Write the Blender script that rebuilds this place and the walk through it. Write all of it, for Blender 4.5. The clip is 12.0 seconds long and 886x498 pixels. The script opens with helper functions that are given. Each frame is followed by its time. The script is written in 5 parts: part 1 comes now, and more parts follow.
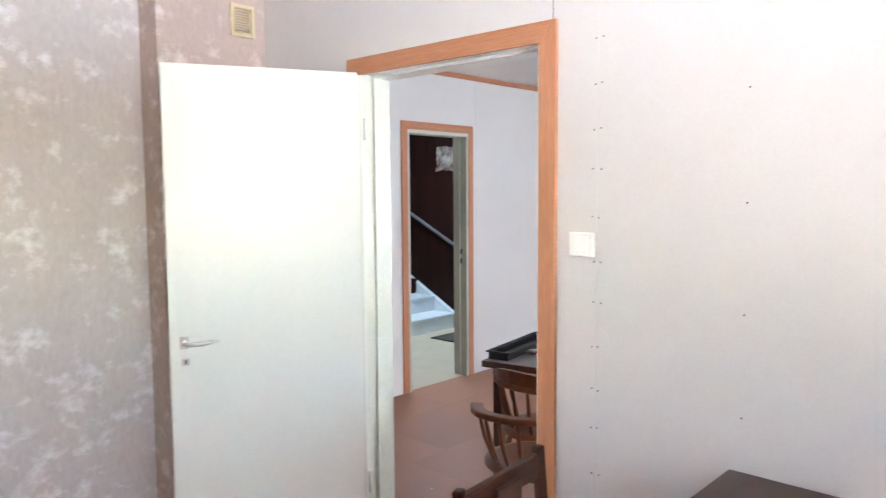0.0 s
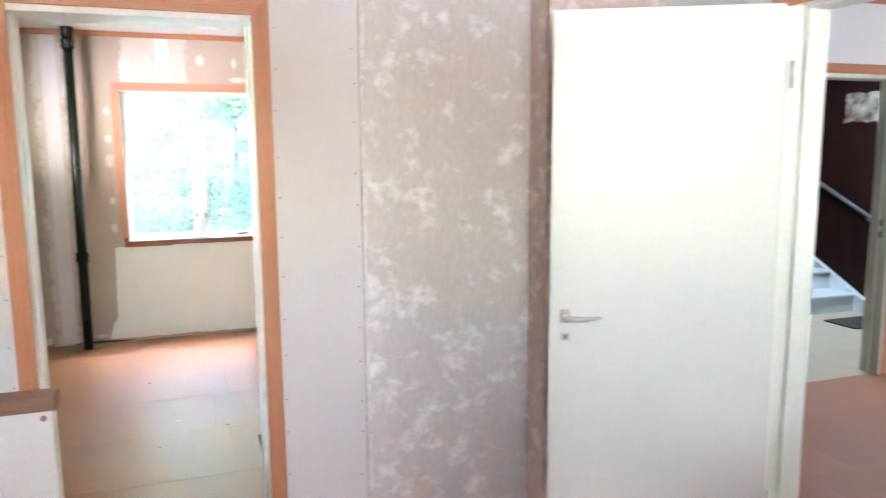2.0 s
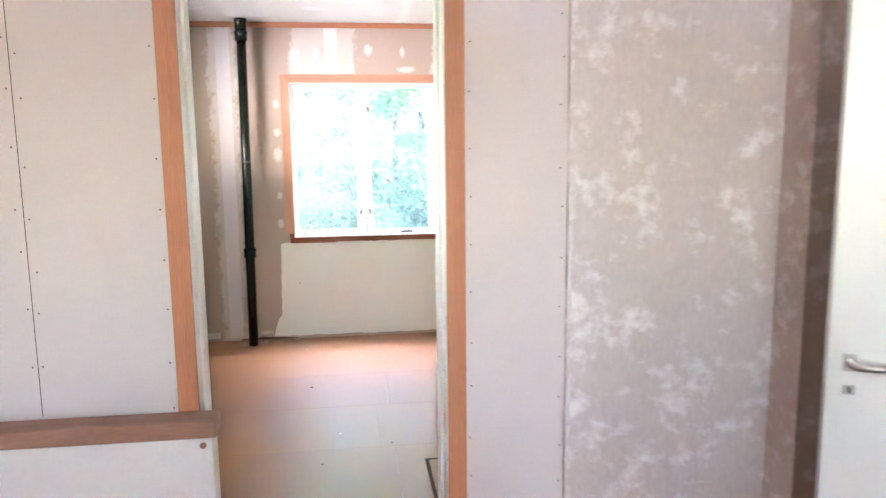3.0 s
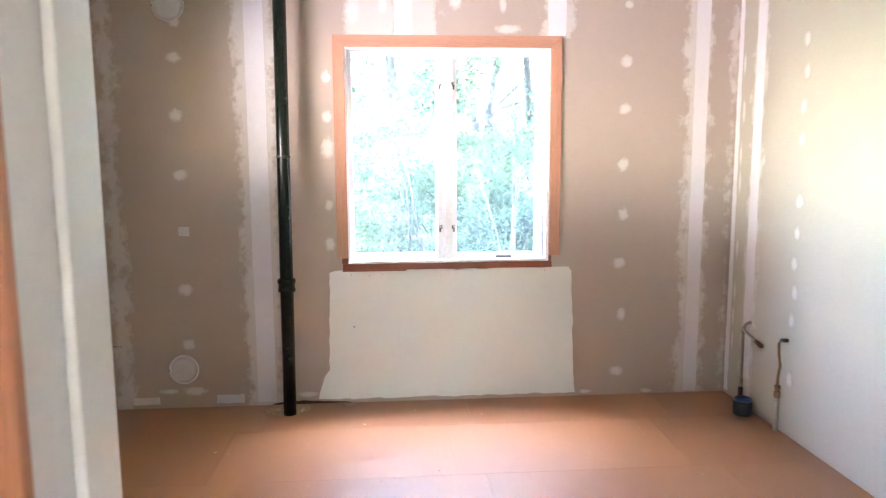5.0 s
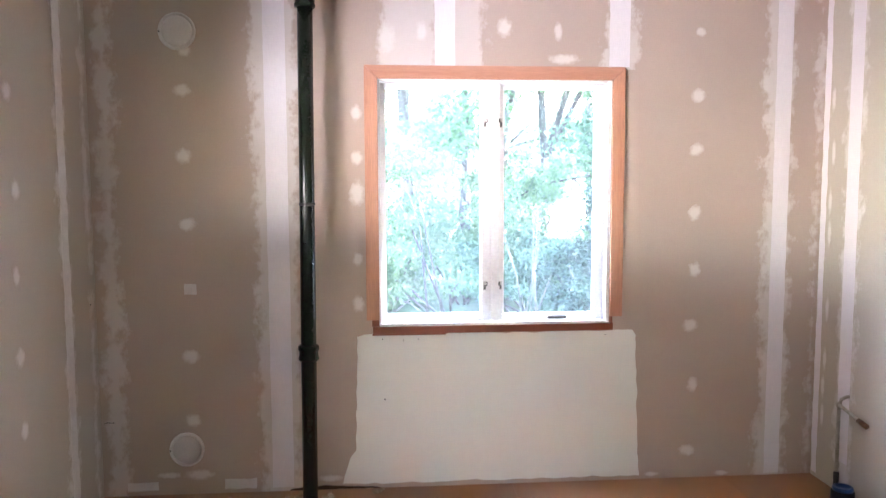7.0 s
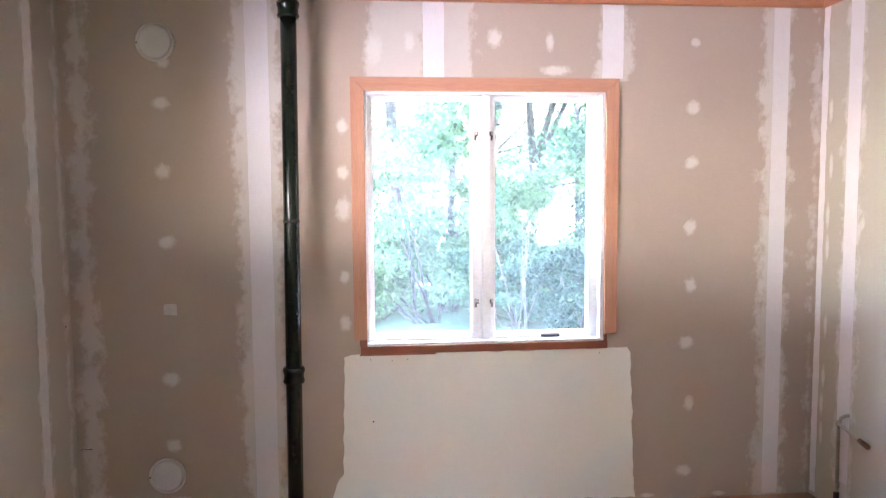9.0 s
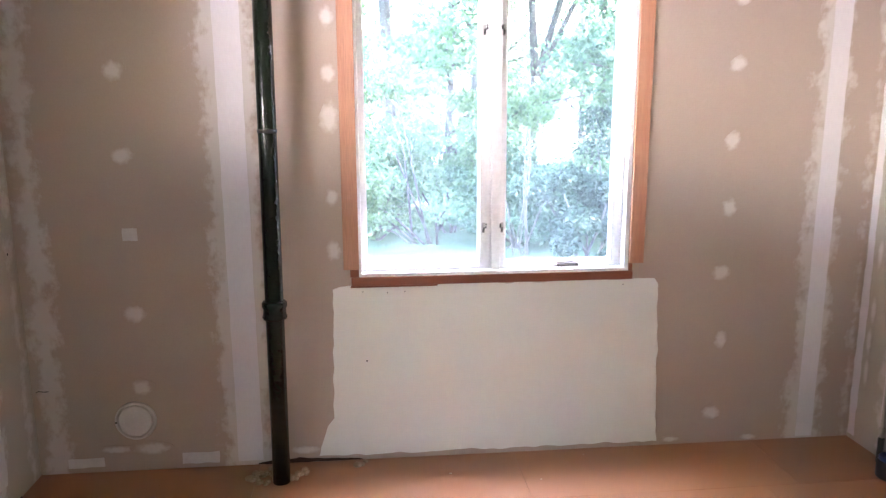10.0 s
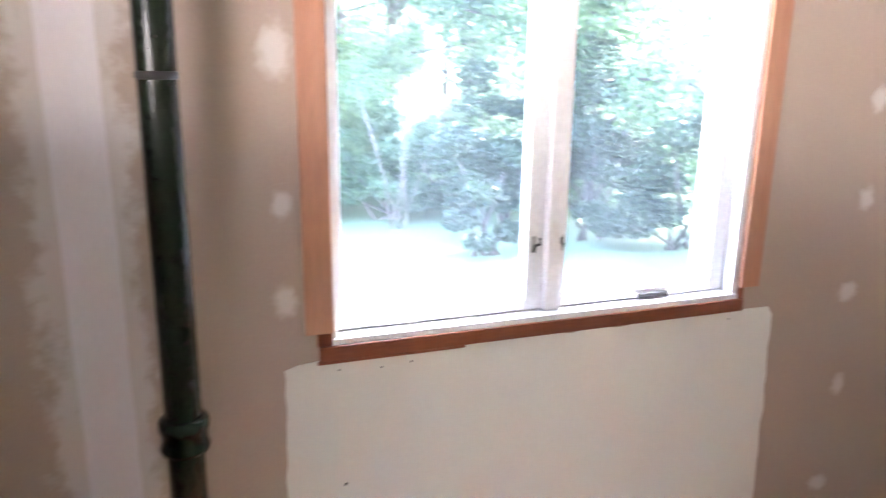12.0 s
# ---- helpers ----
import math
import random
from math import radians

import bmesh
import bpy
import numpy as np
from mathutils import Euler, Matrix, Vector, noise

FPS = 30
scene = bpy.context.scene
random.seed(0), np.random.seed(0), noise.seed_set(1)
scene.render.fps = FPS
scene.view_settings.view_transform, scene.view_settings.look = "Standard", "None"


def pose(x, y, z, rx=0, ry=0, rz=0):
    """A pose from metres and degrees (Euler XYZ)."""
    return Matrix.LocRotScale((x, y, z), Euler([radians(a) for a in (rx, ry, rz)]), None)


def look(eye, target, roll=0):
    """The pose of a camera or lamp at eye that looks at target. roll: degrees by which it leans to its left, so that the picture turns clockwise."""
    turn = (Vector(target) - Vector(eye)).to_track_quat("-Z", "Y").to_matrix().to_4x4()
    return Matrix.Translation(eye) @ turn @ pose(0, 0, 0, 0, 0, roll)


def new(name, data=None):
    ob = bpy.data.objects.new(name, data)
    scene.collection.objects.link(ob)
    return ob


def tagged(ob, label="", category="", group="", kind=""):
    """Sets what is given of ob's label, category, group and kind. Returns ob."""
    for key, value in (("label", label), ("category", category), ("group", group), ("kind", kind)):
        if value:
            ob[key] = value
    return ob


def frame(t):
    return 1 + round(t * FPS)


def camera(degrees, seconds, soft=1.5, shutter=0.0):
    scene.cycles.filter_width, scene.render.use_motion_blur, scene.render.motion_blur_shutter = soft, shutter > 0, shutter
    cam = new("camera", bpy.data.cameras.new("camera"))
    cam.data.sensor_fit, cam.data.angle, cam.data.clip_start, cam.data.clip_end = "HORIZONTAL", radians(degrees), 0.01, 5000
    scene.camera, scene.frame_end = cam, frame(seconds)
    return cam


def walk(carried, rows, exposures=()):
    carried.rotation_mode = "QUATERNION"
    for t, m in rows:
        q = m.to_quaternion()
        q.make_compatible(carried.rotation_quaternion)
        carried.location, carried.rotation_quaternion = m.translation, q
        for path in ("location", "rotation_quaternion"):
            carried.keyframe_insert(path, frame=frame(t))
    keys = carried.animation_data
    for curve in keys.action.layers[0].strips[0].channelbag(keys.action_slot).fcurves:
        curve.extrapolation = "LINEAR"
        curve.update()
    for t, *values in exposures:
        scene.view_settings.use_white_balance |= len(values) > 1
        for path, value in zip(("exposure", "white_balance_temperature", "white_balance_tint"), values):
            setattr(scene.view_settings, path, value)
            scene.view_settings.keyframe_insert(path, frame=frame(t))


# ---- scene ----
cam = camera(63.5, 12.0, soft=1.2, shutter=0.4)
PATH = [
    (0, (0.302, -0.187, 1.566), (1.764, 1.168, 1.406), -0.4),
    (0.5, (0.286, -0.159, 1.559), (1.612, 1.326, 1.368), -0.7),
    (1, (0.296, -0.107, 1.558), (1.446, 1.514, 1.331), -0.7),
    (1.5, (0.372, 0.000, 1.567), (1.275, 1.767, 1.316), -0.5),
    (2, (0.387, 0.170, 1.594), (1.036, 2.041, 1.313), -0.4),
    (2.5, (0.358, 0.383, 1.572), (0.771, 2.319, 1.290), -0.4),
    (3, (0.322, 0.718, 1.573), (0.573, 2.682, 1.284), -0.6),
    (3.5, (0.305, 1.123, 1.570), (0.464, 3.095, 1.276), -0.3),
    (5.3, (0.058, 2.640, 1.462), (0.207, 4.617, 1.201), -0.3),
    (5.5, (0.039, 2.754, 1.474), (0.183, 4.731, 1.206), -0.3),
    (6, (-0.063, 2.962, 1.509), (0.082, 4.938, 1.234), -0.3),
    (6.5, (-0.095, 3.020, 1.534), (0.053, 4.997, 1.266), -0.2),
    (7, (-0.084, 3.009, 1.523), (0.064, 4.997, 1.358), -0.2),
    (7.5, (-0.079, 3.007, 1.528), (0.073, 5.001, 1.491), -0.3),
    (7.7, (-0.047, 2.991, 1.520), (0.087, 4.986, 1.532), -0.2),
    (9.3, (-0.085, 3.237, 1.586), (0.106, 5.214, 1.354), -0.3),
    (9.5, (-0.065, 3.342, 1.582), (0.129, 5.312, 1.296), -0.2),
    (10, (-0.071, 3.595, 1.534), (0.119, 5.549, 1.153), -0.2),
    (10.5, (-0.204, 3.936, 1.472), (-0.033, 5.880, 1.034), -0.3),
    (11, (-0.335, 4.357, 1.470), (-0.143, 6.291, 1.001), -0.2),
    (11.5, (-0.380, 4.697, 1.455), (-0.142, 6.630, 1.002), -0.2),
    (12, (-0.428, 5.007, 1.480), (0.223, 6.830, 0.984), 0.7),
]
EXPOSURES = [(0.0, 7.02, 6000, 14), (2.0, 7.06, 5990, 16), (3.0, 7.02, 6000, 20), (3.7, 6.97, 6000, 22), (5.3, 6.93, 5950, 21), (6.0, 6.84, 5880, 22), (7.7, 6.71, 5820, 24), (9.3, 6.64, 5900, 26), (10.5, 6.7, 5960, 28), (11.5, 6.78, 5960, 28), (12.0, 6.57, 5970, 26)]
walk(cam, [(t, look(eye, target, roll)) for t, eye, target, roll in PATH], EXPOSURES)

# ---- world, sun and added lamps standing in for daylight ----
world = bpy.data.worlds.new("sky")
scene.world = world
world.use_nodes = True
wn = world.node_tree.nodes
wl = world.node_tree.links
sky = wn.new("ShaderNodeTexSky")
sky.sky_type = 'NISHITA'
sky.sun_disc = False
sky.sun_elevation = radians(46)
sky.sun_rotation = radians(91)
sky.air_density = 1.6
sky.dust_density = 2.0
wl.new(sky.outputs[0], wn["Background"].inputs[0])
wn["Background"].inputs[1].default_value = 0.15

sun_data = bpy.data.lights.new("sun", 'SUN')
sun_data.energy = 5.0
sun_data.angle = radians(0.6)
sun_data.color = (1.0, 0.95, 0.86)
sun = new("sun", sun_data)
sun.matrix_world = look((40, -1, 42), (0, 0, 0))


def area_lamp(name, eye, target, width, height, watts, color):
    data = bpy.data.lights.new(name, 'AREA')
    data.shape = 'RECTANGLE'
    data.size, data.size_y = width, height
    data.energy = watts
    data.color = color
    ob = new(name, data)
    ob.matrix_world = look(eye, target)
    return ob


# added lamps: sky over the trees, lawn bounce below the sill, other rooms' unseen windows
area_lamp("kitchen_window_daylight", (0.45, 7.75, 4.5), (0.45, 6.35, 0.0), 2.6, 1.6, 11, (0.95, 0.97, 0.96))
area_lamp("lawn_bounce_lamp", (0.2, 7.65, -0.25), (0.5, 6.0, 2.5), 3.0, 0.8, 74, (1.0, 1.0, 0.90))
# added fill from low outside, brightens the first room's upper walls
area_lamp("room_low_fill_lamp", (0.1, -5.6, 0.7), (0.5, 0.0, 2.4), 3.0, 1.0, 20, (0.86, 0.92, 1.0))
area_lamp("room_window_daylight", (-2.0, -5.6, 1.3), (2.2, 1.2, 2.1), 1.6, 0.8, 6.5, (0.96, 0.97, 1.0))
area_lamp("side_window_daylight", (-6.5, -0.5, 1.1), (1.0, 6.58, 2.1), 4.4, 3.0, 23.0, (1.0, 0.95, 0.95))
area_lamp("dining_window_daylight", (5.0, -1.42, 1.5), (4.6, 3.7, 1.0), 1.6, 1.2, 0.82, (0.80, 0.92, 1.0))
# unseen fill lamp under the hall ceiling, added to brighten the steps
area_lamp("hall_fill_lamp", (5.3, 4.9, 2.505), (5.5, 5.2, 0.0), 0.6, 0.6, 0.9, (0.70, 0.88, 1.0))


# ---- materials ----
def material(name, color, rough=0.6, second=None, scale=6.0, amount=0.5, bump=0.0, bump_scale=60.0,
             metal=0.0, stretch=(1, 1, 1), spec=0.5, fine=None, detail=6.0, coat=0.0, vary=0.0, gloss=0.0):
    """Principled surface with a large and a small variation of colour, and fine relief."""
    m = bpy.data.materials.new(name)
    m.use_nodes = True
    n, l = m.node_tree.nodes, m.node_tree.links
    b = n["Principled BSDF"]
    b.inputs["Roughness"].default_value = rough
    b.inputs["Metallic"].default_value = metal
    b.inputs["Specular IOR Level"].default_value = spec
    b.inputs["Coat Weight"].default_value = coat
    b.inputs["Coat Roughness"].default_value = 0.42
    co = n.new("ShaderNodeTexCoord")
    mp = n.new("ShaderNodeMapping")
    mp.inputs["Scale"].default_value = stretch
    l.new(co.outputs["Object"], mp.inputs[0])
    second = second or tuple(c * 0.82 for c in color)
    big = n.new("ShaderNodeTexNoise")
    big.inputs["Scale"].default_value = scale
    big.inputs["Detail"].default_value = detail
    big.inputs["Roughness"].default_value = 0.6
    l.new(mp.outputs[0], big.inputs[0])
    ramp = n.new("ShaderNodeValToRGB")
    ramp.color_ramp.elements[0].position = 0.5 - 0.25 / max(amount, 0.05) * 0.5
    ramp.color_ramp.elements[1].position = 0.5 + 0.25 / max(amount, 0.05) * 0.5
    ramp.color_ramp.elements[0].color = (*second, 1)
    ramp.color_ramp.elements[1].color = (*color, 1)
    l.new(big.outputs[0], ramp.inputs[0])
    small = n.new("ShaderNodeTexNoise")
    small.inputs["Scale"].default_value = bump_scale
    small.inputs["Detail"].default_value = 4
    l.new(mp.outputs[0], small.inputs[0])
    mix = n.new("ShaderNodeMix")
    mix.data_type = 'RGBA'
    mix.blend_type = 'MULTIPLY'
    mix.inputs[0].default_value = 1.0
    r2 = n.new("ShaderNodeMapRange")
    r2.inputs[1].default_value, r2.inputs[2].default_value = 0.3, 0.7
    low = 0.93 if fine is None else fine
    r2.inputs[3].default_value, r2.inputs[4].default_value = low, 1.0
    l.new(small.outputs[0], r2.inputs[0])
    l.new(ramp.outputs[0], mix.inputs[6])
    l.new(r2.outputs[0], mix.inputs[7])
    l.new(mix.outputs[2], b.inputs["Base Color"])
    if vary:
        info = n.new("ShaderNodeObjectInfo")
        r3 = n.new("ShaderNodeMapRange")
        r3.inputs[3].default_value, r3.inputs[4].default_value = 1.0 - vary, 1.0 + vary * 0.5
        l.new(info.outputs["Random"], r3.inputs[0])
        m2 = n.new("ShaderNodeMix")
        m2.data_type = 'RGBA'
        m2.blend_type = 'MULTIPLY'
        m2.inputs[0].default_value = 1.0
        l.new(mix.outputs[2], m2.inputs[6])
        l.new(r3.outputs[0], m2.inputs[7])
        l.new(m2.outputs[2], b.inputs["Base Color"])
    if gloss:
        r4 = n.new("ShaderNodeMapRange")
        r4.inputs[1].default_value, r4.inputs[2].default_value = 0.3, 0.7
        r4.inputs[3].default_value, r4.inputs[4].default_value = rough - gloss, rough + gloss
        l.new(big.outputs[0], r4.inputs[0])
        l.new(r4.outputs[0], b.inputs["Roughness"])
    if bump:
        bp = n.new("ShaderNodeBump")
        bp.inputs["Strength"].default_value = bump
        bp.inputs["Distance"].default_value = 0.004
        l.new(small.outputs[0], bp.inputs["Height"])
        l.new(bp.outputs[0], b.inputs["Normal"])
    return m


def banded_board(name, color, filler, axis, bands, rough=0.75):
    """Gypsum board with ragged, feathered bands of joint filler: (centre, half width, lower z, upper z, strength)."""
    m = material(name, color, rough, tuple(c * 0.93 for c in color), 1.6, 0.45, 0.08, 140.0, fine=0.95, spec=0.25)
    n, l = m.node_tree.nodes, m.node_tree.links
    b = n["Principled BSDF"]
    base = b.inputs["Base Color"].links[0].from_socket
    geo = n.new("ShaderNodeNewGeometry")
    sep = n.new("ShaderNodeSeparateXYZ")
    l.new(geo.outputs["Position"], sep.inputs[0])
    mp = n.new("ShaderNodeMapping")
    mp.inputs["Scale"].default_value = (1, 1, 0.8)
    l.new(geo.outputs["Position"], mp.inputs[0])
    nz = n.new("ShaderNodeTexNoise")
    nz.inputs["Scale"].default_value = 11.0
    nz.inputs["Detail"].default_value = 7.0
    nz.inputs["Roughness"].default_value = 0.68
    l.new(mp.outputs[0], nz.inputs[0])
    streak = n.new("ShaderNodeTexNoise")
    streak.inputs["Scale"].default_value = 3.0
    streak.inputs["Detail"].default_value = 5.0
    l.new(geo.outputs["Position"], streak.inputs[0])

    def calc(op, a, c=None, clamp=False):
        k = n.new("ShaderNodeMath")
        k.operation = op
        k.use_clamp = clamp
        for i, v in enumerate((a, c)):
            if v is None:
                continue
            if isinstance(v, (int, float)):
                k.inputs[i].default_value = v
            else:
                l.new(v, k.inputs[i])
        return k.outputs[0]

    wob = calc('MULTIPLY', calc('SUBTRACT', nz.outputs[0], 0.5), 0.26)
    total = None
    along = sep.outputs["XYZ".index(axis)]
    for centre, half, z0, z1, strength in bands:
        d = calc('ABSOLUTE', calc('SUBTRACT', along, centre))
        s = calc('DIVIDE', calc('SUBTRACT', calc('ADD', wob, half), d), 0.038, True)
        if z0 > 0.01 or z1 < 2.4:
            s = calc('MULTIPLY', s, calc('MULTIPLY', calc('GREATER_THAN', sep.outputs[2], z0), calc('LESS_THAN', sep.outputs[2], z1)))
        s = calc('MULTIPLY', s, strength)
        total = s if total is None else calc('MAXIMUM', total, s)
    total = calc('MULTIPLY', total, calc('ADD', calc('MULTIPLY', streak.outputs[0], 0.7), 0.5), True)
    mix = n.new("ShaderNodeMix")
    mix.data_type = 'RGBA'
    l.new(total, mix.inputs[0])
    l.new(base, mix.inputs[6])
    mix.inputs[7].default_value = (*filler, 1)
    l.new(mix.outputs[2], b.inputs["Base Color"])
    return m


BOARD = (0.49, 0.39, 0.322)
FILL = (0.75, 0.71, 0.69)
mat_board_north = banded_board("grey_board_north", BOARD, FILL, "X", [
    (-0.635, 0.118, 0, 3, 0.7), (-1.44, 0.055, 0, 3, 0.6), (0.02, 0.16, 2.12, 3, 0.6), (0.27, 0.12, 2.12, 3, 0.55),
    (1.075, 0.09, 2.12, 3, 0.65), (1.915, 0.088, 0, 3, 0.7), (2.13, 0.02, 0, 3, 0.6)])
mat_board_side = banded_board("grey_board_side", (0.52, 0.465, 0.38), FILL, "Y", [
    (6.33, 0.075, 0, 3, 0.75), (6.57, 0.02, 0, 3, 0.6), (5.05, 0.06, 0, 3, 0.6), (3.9, 0.06, 0, 3, 0.6)])
mat_board_left = banded_board("grey_board_left", (0.49, 0.425, 0.35), FILL, "Y", [
    (6.28, 0.055, 0, 3, 0.7), (6.53, 0.03, 0, 3, 0.55), (5.0, 0.06, 0, 3, 0.6), (3.9, 0.06, 0, 3, 0.6)])
mat_ceiling = banded_board("white_board_ceiling", (0.82, 0.80, 0.77), (0.88, 0.865, 0.845), "X", [
    (-0.5, 0.06, 0, 3, 0.7), (0.75, 0.05, 0, 3, 0.7), (1.9, 0.05, 0, 3, 0.7)])
mat_wall = material("pale_pink_board", (0.67, 0.63, 0.615), 0.7, (0.62, 0.58, 0.565), 1.1, 0.4, 0.06, 160, fine=0.965, spec=0.25)
mat_white_wall = material("white_painted_wall", (0.78, 0.765, 0.745), 0.6, (0.70, 0.68, 0.66), 1.5, 0.4, 0.08, 120, fine=0.95, spec=0.3)
mat_cream = material("cream_painted_board", (0.785, 0.78, 0.735), 0.6, (0.75, 0.742, 0.695), 2.0, 0.4, 0.06, 120, fine=0.97, spec=0.3)
mat_filler = material("white_filler", (0.73, 0.69, 0.655), 0.8, (0.63, 0.58, 0.545), 14, 0.6, 0.15, 90, fine=0.93, spec=0.2)
mat_tape = material("joint_tape", (0.80, 0.75, 0.77), 0.7, (0.74, 0.69, 0.70), 4, 0.5, 0.05, 150, fine=0.96, spec=0.2, stretch=(1, 1, 0.3))


def feathered(name, source, u, v):
    """Filler smeared out thin towards its rim; u and v name the two axes that lie in the wall."""
    m = source.copy()
    m.name = name
    n, l = m.node_tree.nodes, m.node_tree.links
    co = n.new("ShaderNodeTexCoord")
    sep = n.new("ShaderNodeSeparateXYZ")
    l.new(co.outputs["Generated"], sep.inputs[0])
    flat = n.new("ShaderNodeCombineXYZ")
    l.new(sep.outputs[u], flat.inputs[0])
    l.new(sep.outputs[v], flat.inputs[1])
    off = n.new("ShaderNodeVectorMath")
    off.operation = 'DISTANCE'
    off.inputs[1].default_value = (0.5, 0.5, 0)
    l.new(flat.outputs[0], off.inputs[0])
    geo = n.new("ShaderNodeNewGeometry")
    grain = n.new("ShaderNodeTexNoise")
    grain.inputs["Scale"].default_value = 45
    grain.inputs["Detail"].default_value = 5
    l.new(geo.outputs["Position"], grain.inputs[0])
    add = n.new("ShaderNodeMath")
    add.operation = 'MULTIPLY_ADD'
    add.inputs[1].default_value = 0.34
    l.new(grain.outputs[0], add.inputs[0])
    l.new(off.outputs["Value"], add.inputs[2])
    r = n.new("ShaderNodeMapRange")
    r.interpolation_type = 'SMOOTHSTEP'
    r.inputs[1].default_value, r.inputs[2].default_value = 0.32, 0.62
    r.inputs[3].default_value, r.inputs[4].default_value = 0.8, 0.0
    l.new(add.outputs[0], r.inputs[0])
    b = n["Principled BSDF"]
    mix = n.new("ShaderNodeMix")
    mix.data_type = 'RGBA'
    l.new(r.outputs[0], mix.inputs[0])
    l.new(b.inputs["Base Color"].links[0].from_socket, mix.inputs[6])
    mix.inputs[7].default_value = (0.71, 0.665, 0.63, 1)
    l.new(mix.outputs[2], b.inputs["Base Color"])
    return m


mat_spot = {"y-": feathered("filler_spot_north", mat_board_north, 0, 2), "x-": feathered("filler_spot_east", mat_board_side, 1, 2), "x+": feathered("filler_spot_west", mat_board_left, 1, 2)}
mat_pine = material("varnished_pine", (0.60, 0.275, 0.15), 0.38, (0.50, 0.20, 0.095), 5, 0.6, 0.06, 110, stretch=(4, 4, 0.16), fine=0.76, spec=0.4)
mat_pine_h = material("varnished_pine_flat", (0.60, 0.275, 0.15), 0.38, (0.50, 0.20, 0.095), 5, 0.6, 0.06, 110, stretch=(0.16, 0.16, 4), fine=0.76, spec=0.4)
mat_pine_pale = material("paler_pine", (0.60, 0.315, 0.205), 0.4, (0.52, 0.245, 0.15), 5, 0.6, 0.06, 110, stretch=(4, 4, 0.16), fine=0.8, spec=0.4)
mat_pine_pale_h = material("paler_pine_flat", (0.60, 0.315, 0.205), 0.4, (0.52, 0.245, 0.15), 5, 0.6, 0.06, 110, stretch=(0.16, 0.16, 4), fine=0.8, spec=0.4)
mat_dark_pine = material("dark_stained_sill", (0.29, 0.085, 0.036), 0.35, (0.17, 0.048, 0.022), 6, 0.6, 0.06, 90, stretch=(0.3, 2, 2), fine=0.85)
mat_white_paint = material("white_gloss_paint", (0.82, 0.81, 0.78), 0.32, (0.74, 0.735, 0.70), 3, 0.5, 0.03, 70, fine=0.97)
mat_window_paint = material("worn_window_paint", (0.88, 0.865, 0.86), 0.4, (0.82, 0.80, 0.79), 11, 0.6, 0.12, 70, fine=0.9)
mat_leaf_door = material("cream_door_paint", (0.63, 0.645, 0.60), 0.36, (0.59, 0.605, 0.56), 1.2, 0.4, 0.03, 50, fine=0.98)
mat_frame_green = material("grey_green_frame_paint", (0.60, 0.62, 0.53), 0.4, (0.51, 0.53, 0.45), 4, 0.5, 0.04, 70)
mat_metal = material("brushed_steel", (0.55, 0.53, 0.50), 0.3, (0.42, 0.40, 0.37), 20, 0.5, 0.03, 200, metal=1.0)
mat_dark = material("dark_iron", (0.035, 0.03, 0.028), 0.5, (0.02, 0.018, 0.017), 15, 0.5, 0.1, 120)
mat_board_floor = material("chipboard", (0.36, 0.152, 0.058), 0.46, (0.295, 0.112, 0.040), 2.2, 0.6, 0.03, 240, fine=0.85, spec=0.6, vary=0.05, gloss=0.05, coat=0.55)
mat_board_floor.node_tree.nodes["Principled BSDF"].inputs["Coat IOR"].default_value = 1.5
mat_board_floor.node_tree.nodes["Principled BSDF"].inputs["Coat Roughness"].default_value = 0.4
mat_gap = material("floor_gap", (0.06, 0.03, 0.018), 0.9)
mat_vinyl = material("pale_vinyl", (0.52, 0.445, 0.32), 0.4, (0.44, 0.37, 0.26), 3, 0.5, 0.03, 160)


# ---- mesh helpers ----
def add_box(bm, lo, hi, bevel=0.0):
    v = bmesh.ops.create_cube(bm, size=1.0)["verts"]
    c = [(a + b) / 2 for a, b in zip(lo, hi)]
    d = [b - a for a, b in zip(lo, hi)]
    for q in v:
        q.co = Vector((q.co.x * d[0] + c[0], q.co.y * d[1] + c[1], q.co.z * d[2] + c[2]))
    if bevel:
        edges = list({e for q in v for e in q.link_edges})
        bmesh.ops.bevel(bm, geom=edges, offset=bevel, segments=2, affect='EDGES', profile=0.5)
    return bm


def boxes(*items, bevel=0.0):
    bm = bmesh.new()
    for lo, hi in items:
        add_box(bm, lo, hi, bevel)
    return bm


def mesh_of(name, bm, mat, smooth=False):
    me = bpy.data.meshes.new(name)
    bmesh.ops.recalc_face_normals(bm, faces=bm.faces)
    if smooth:
        for f in bm.faces:
            f.smooth = True
    bm.to_mesh(me)
    bm.free()
    me.materials.append(mat)
    return me


def part(name, bm, mat, parent=None, label="", smooth=False):
    ob = new(name, mesh_of(name, bm, mat, smooth))
    if parent is not None:
        ob.parent = parent
        ob.matrix_parent_inverse = parent.matrix_basis.inverted()
    if label:
        ob["label"] = label
    return ob


def thing(name, label, category, at=(0, 0, 0), group="", kind=""):
    ob = new(name)
    ob.empty_display_size = 0.05
    ob.matrix_basis = Matrix.Translation(at)
    return tagged(ob, label, category, group, kind)


def structure(name, bm, mat, label, category):
    return tagged(part(name, bm, mat), label, category, kind="structure")


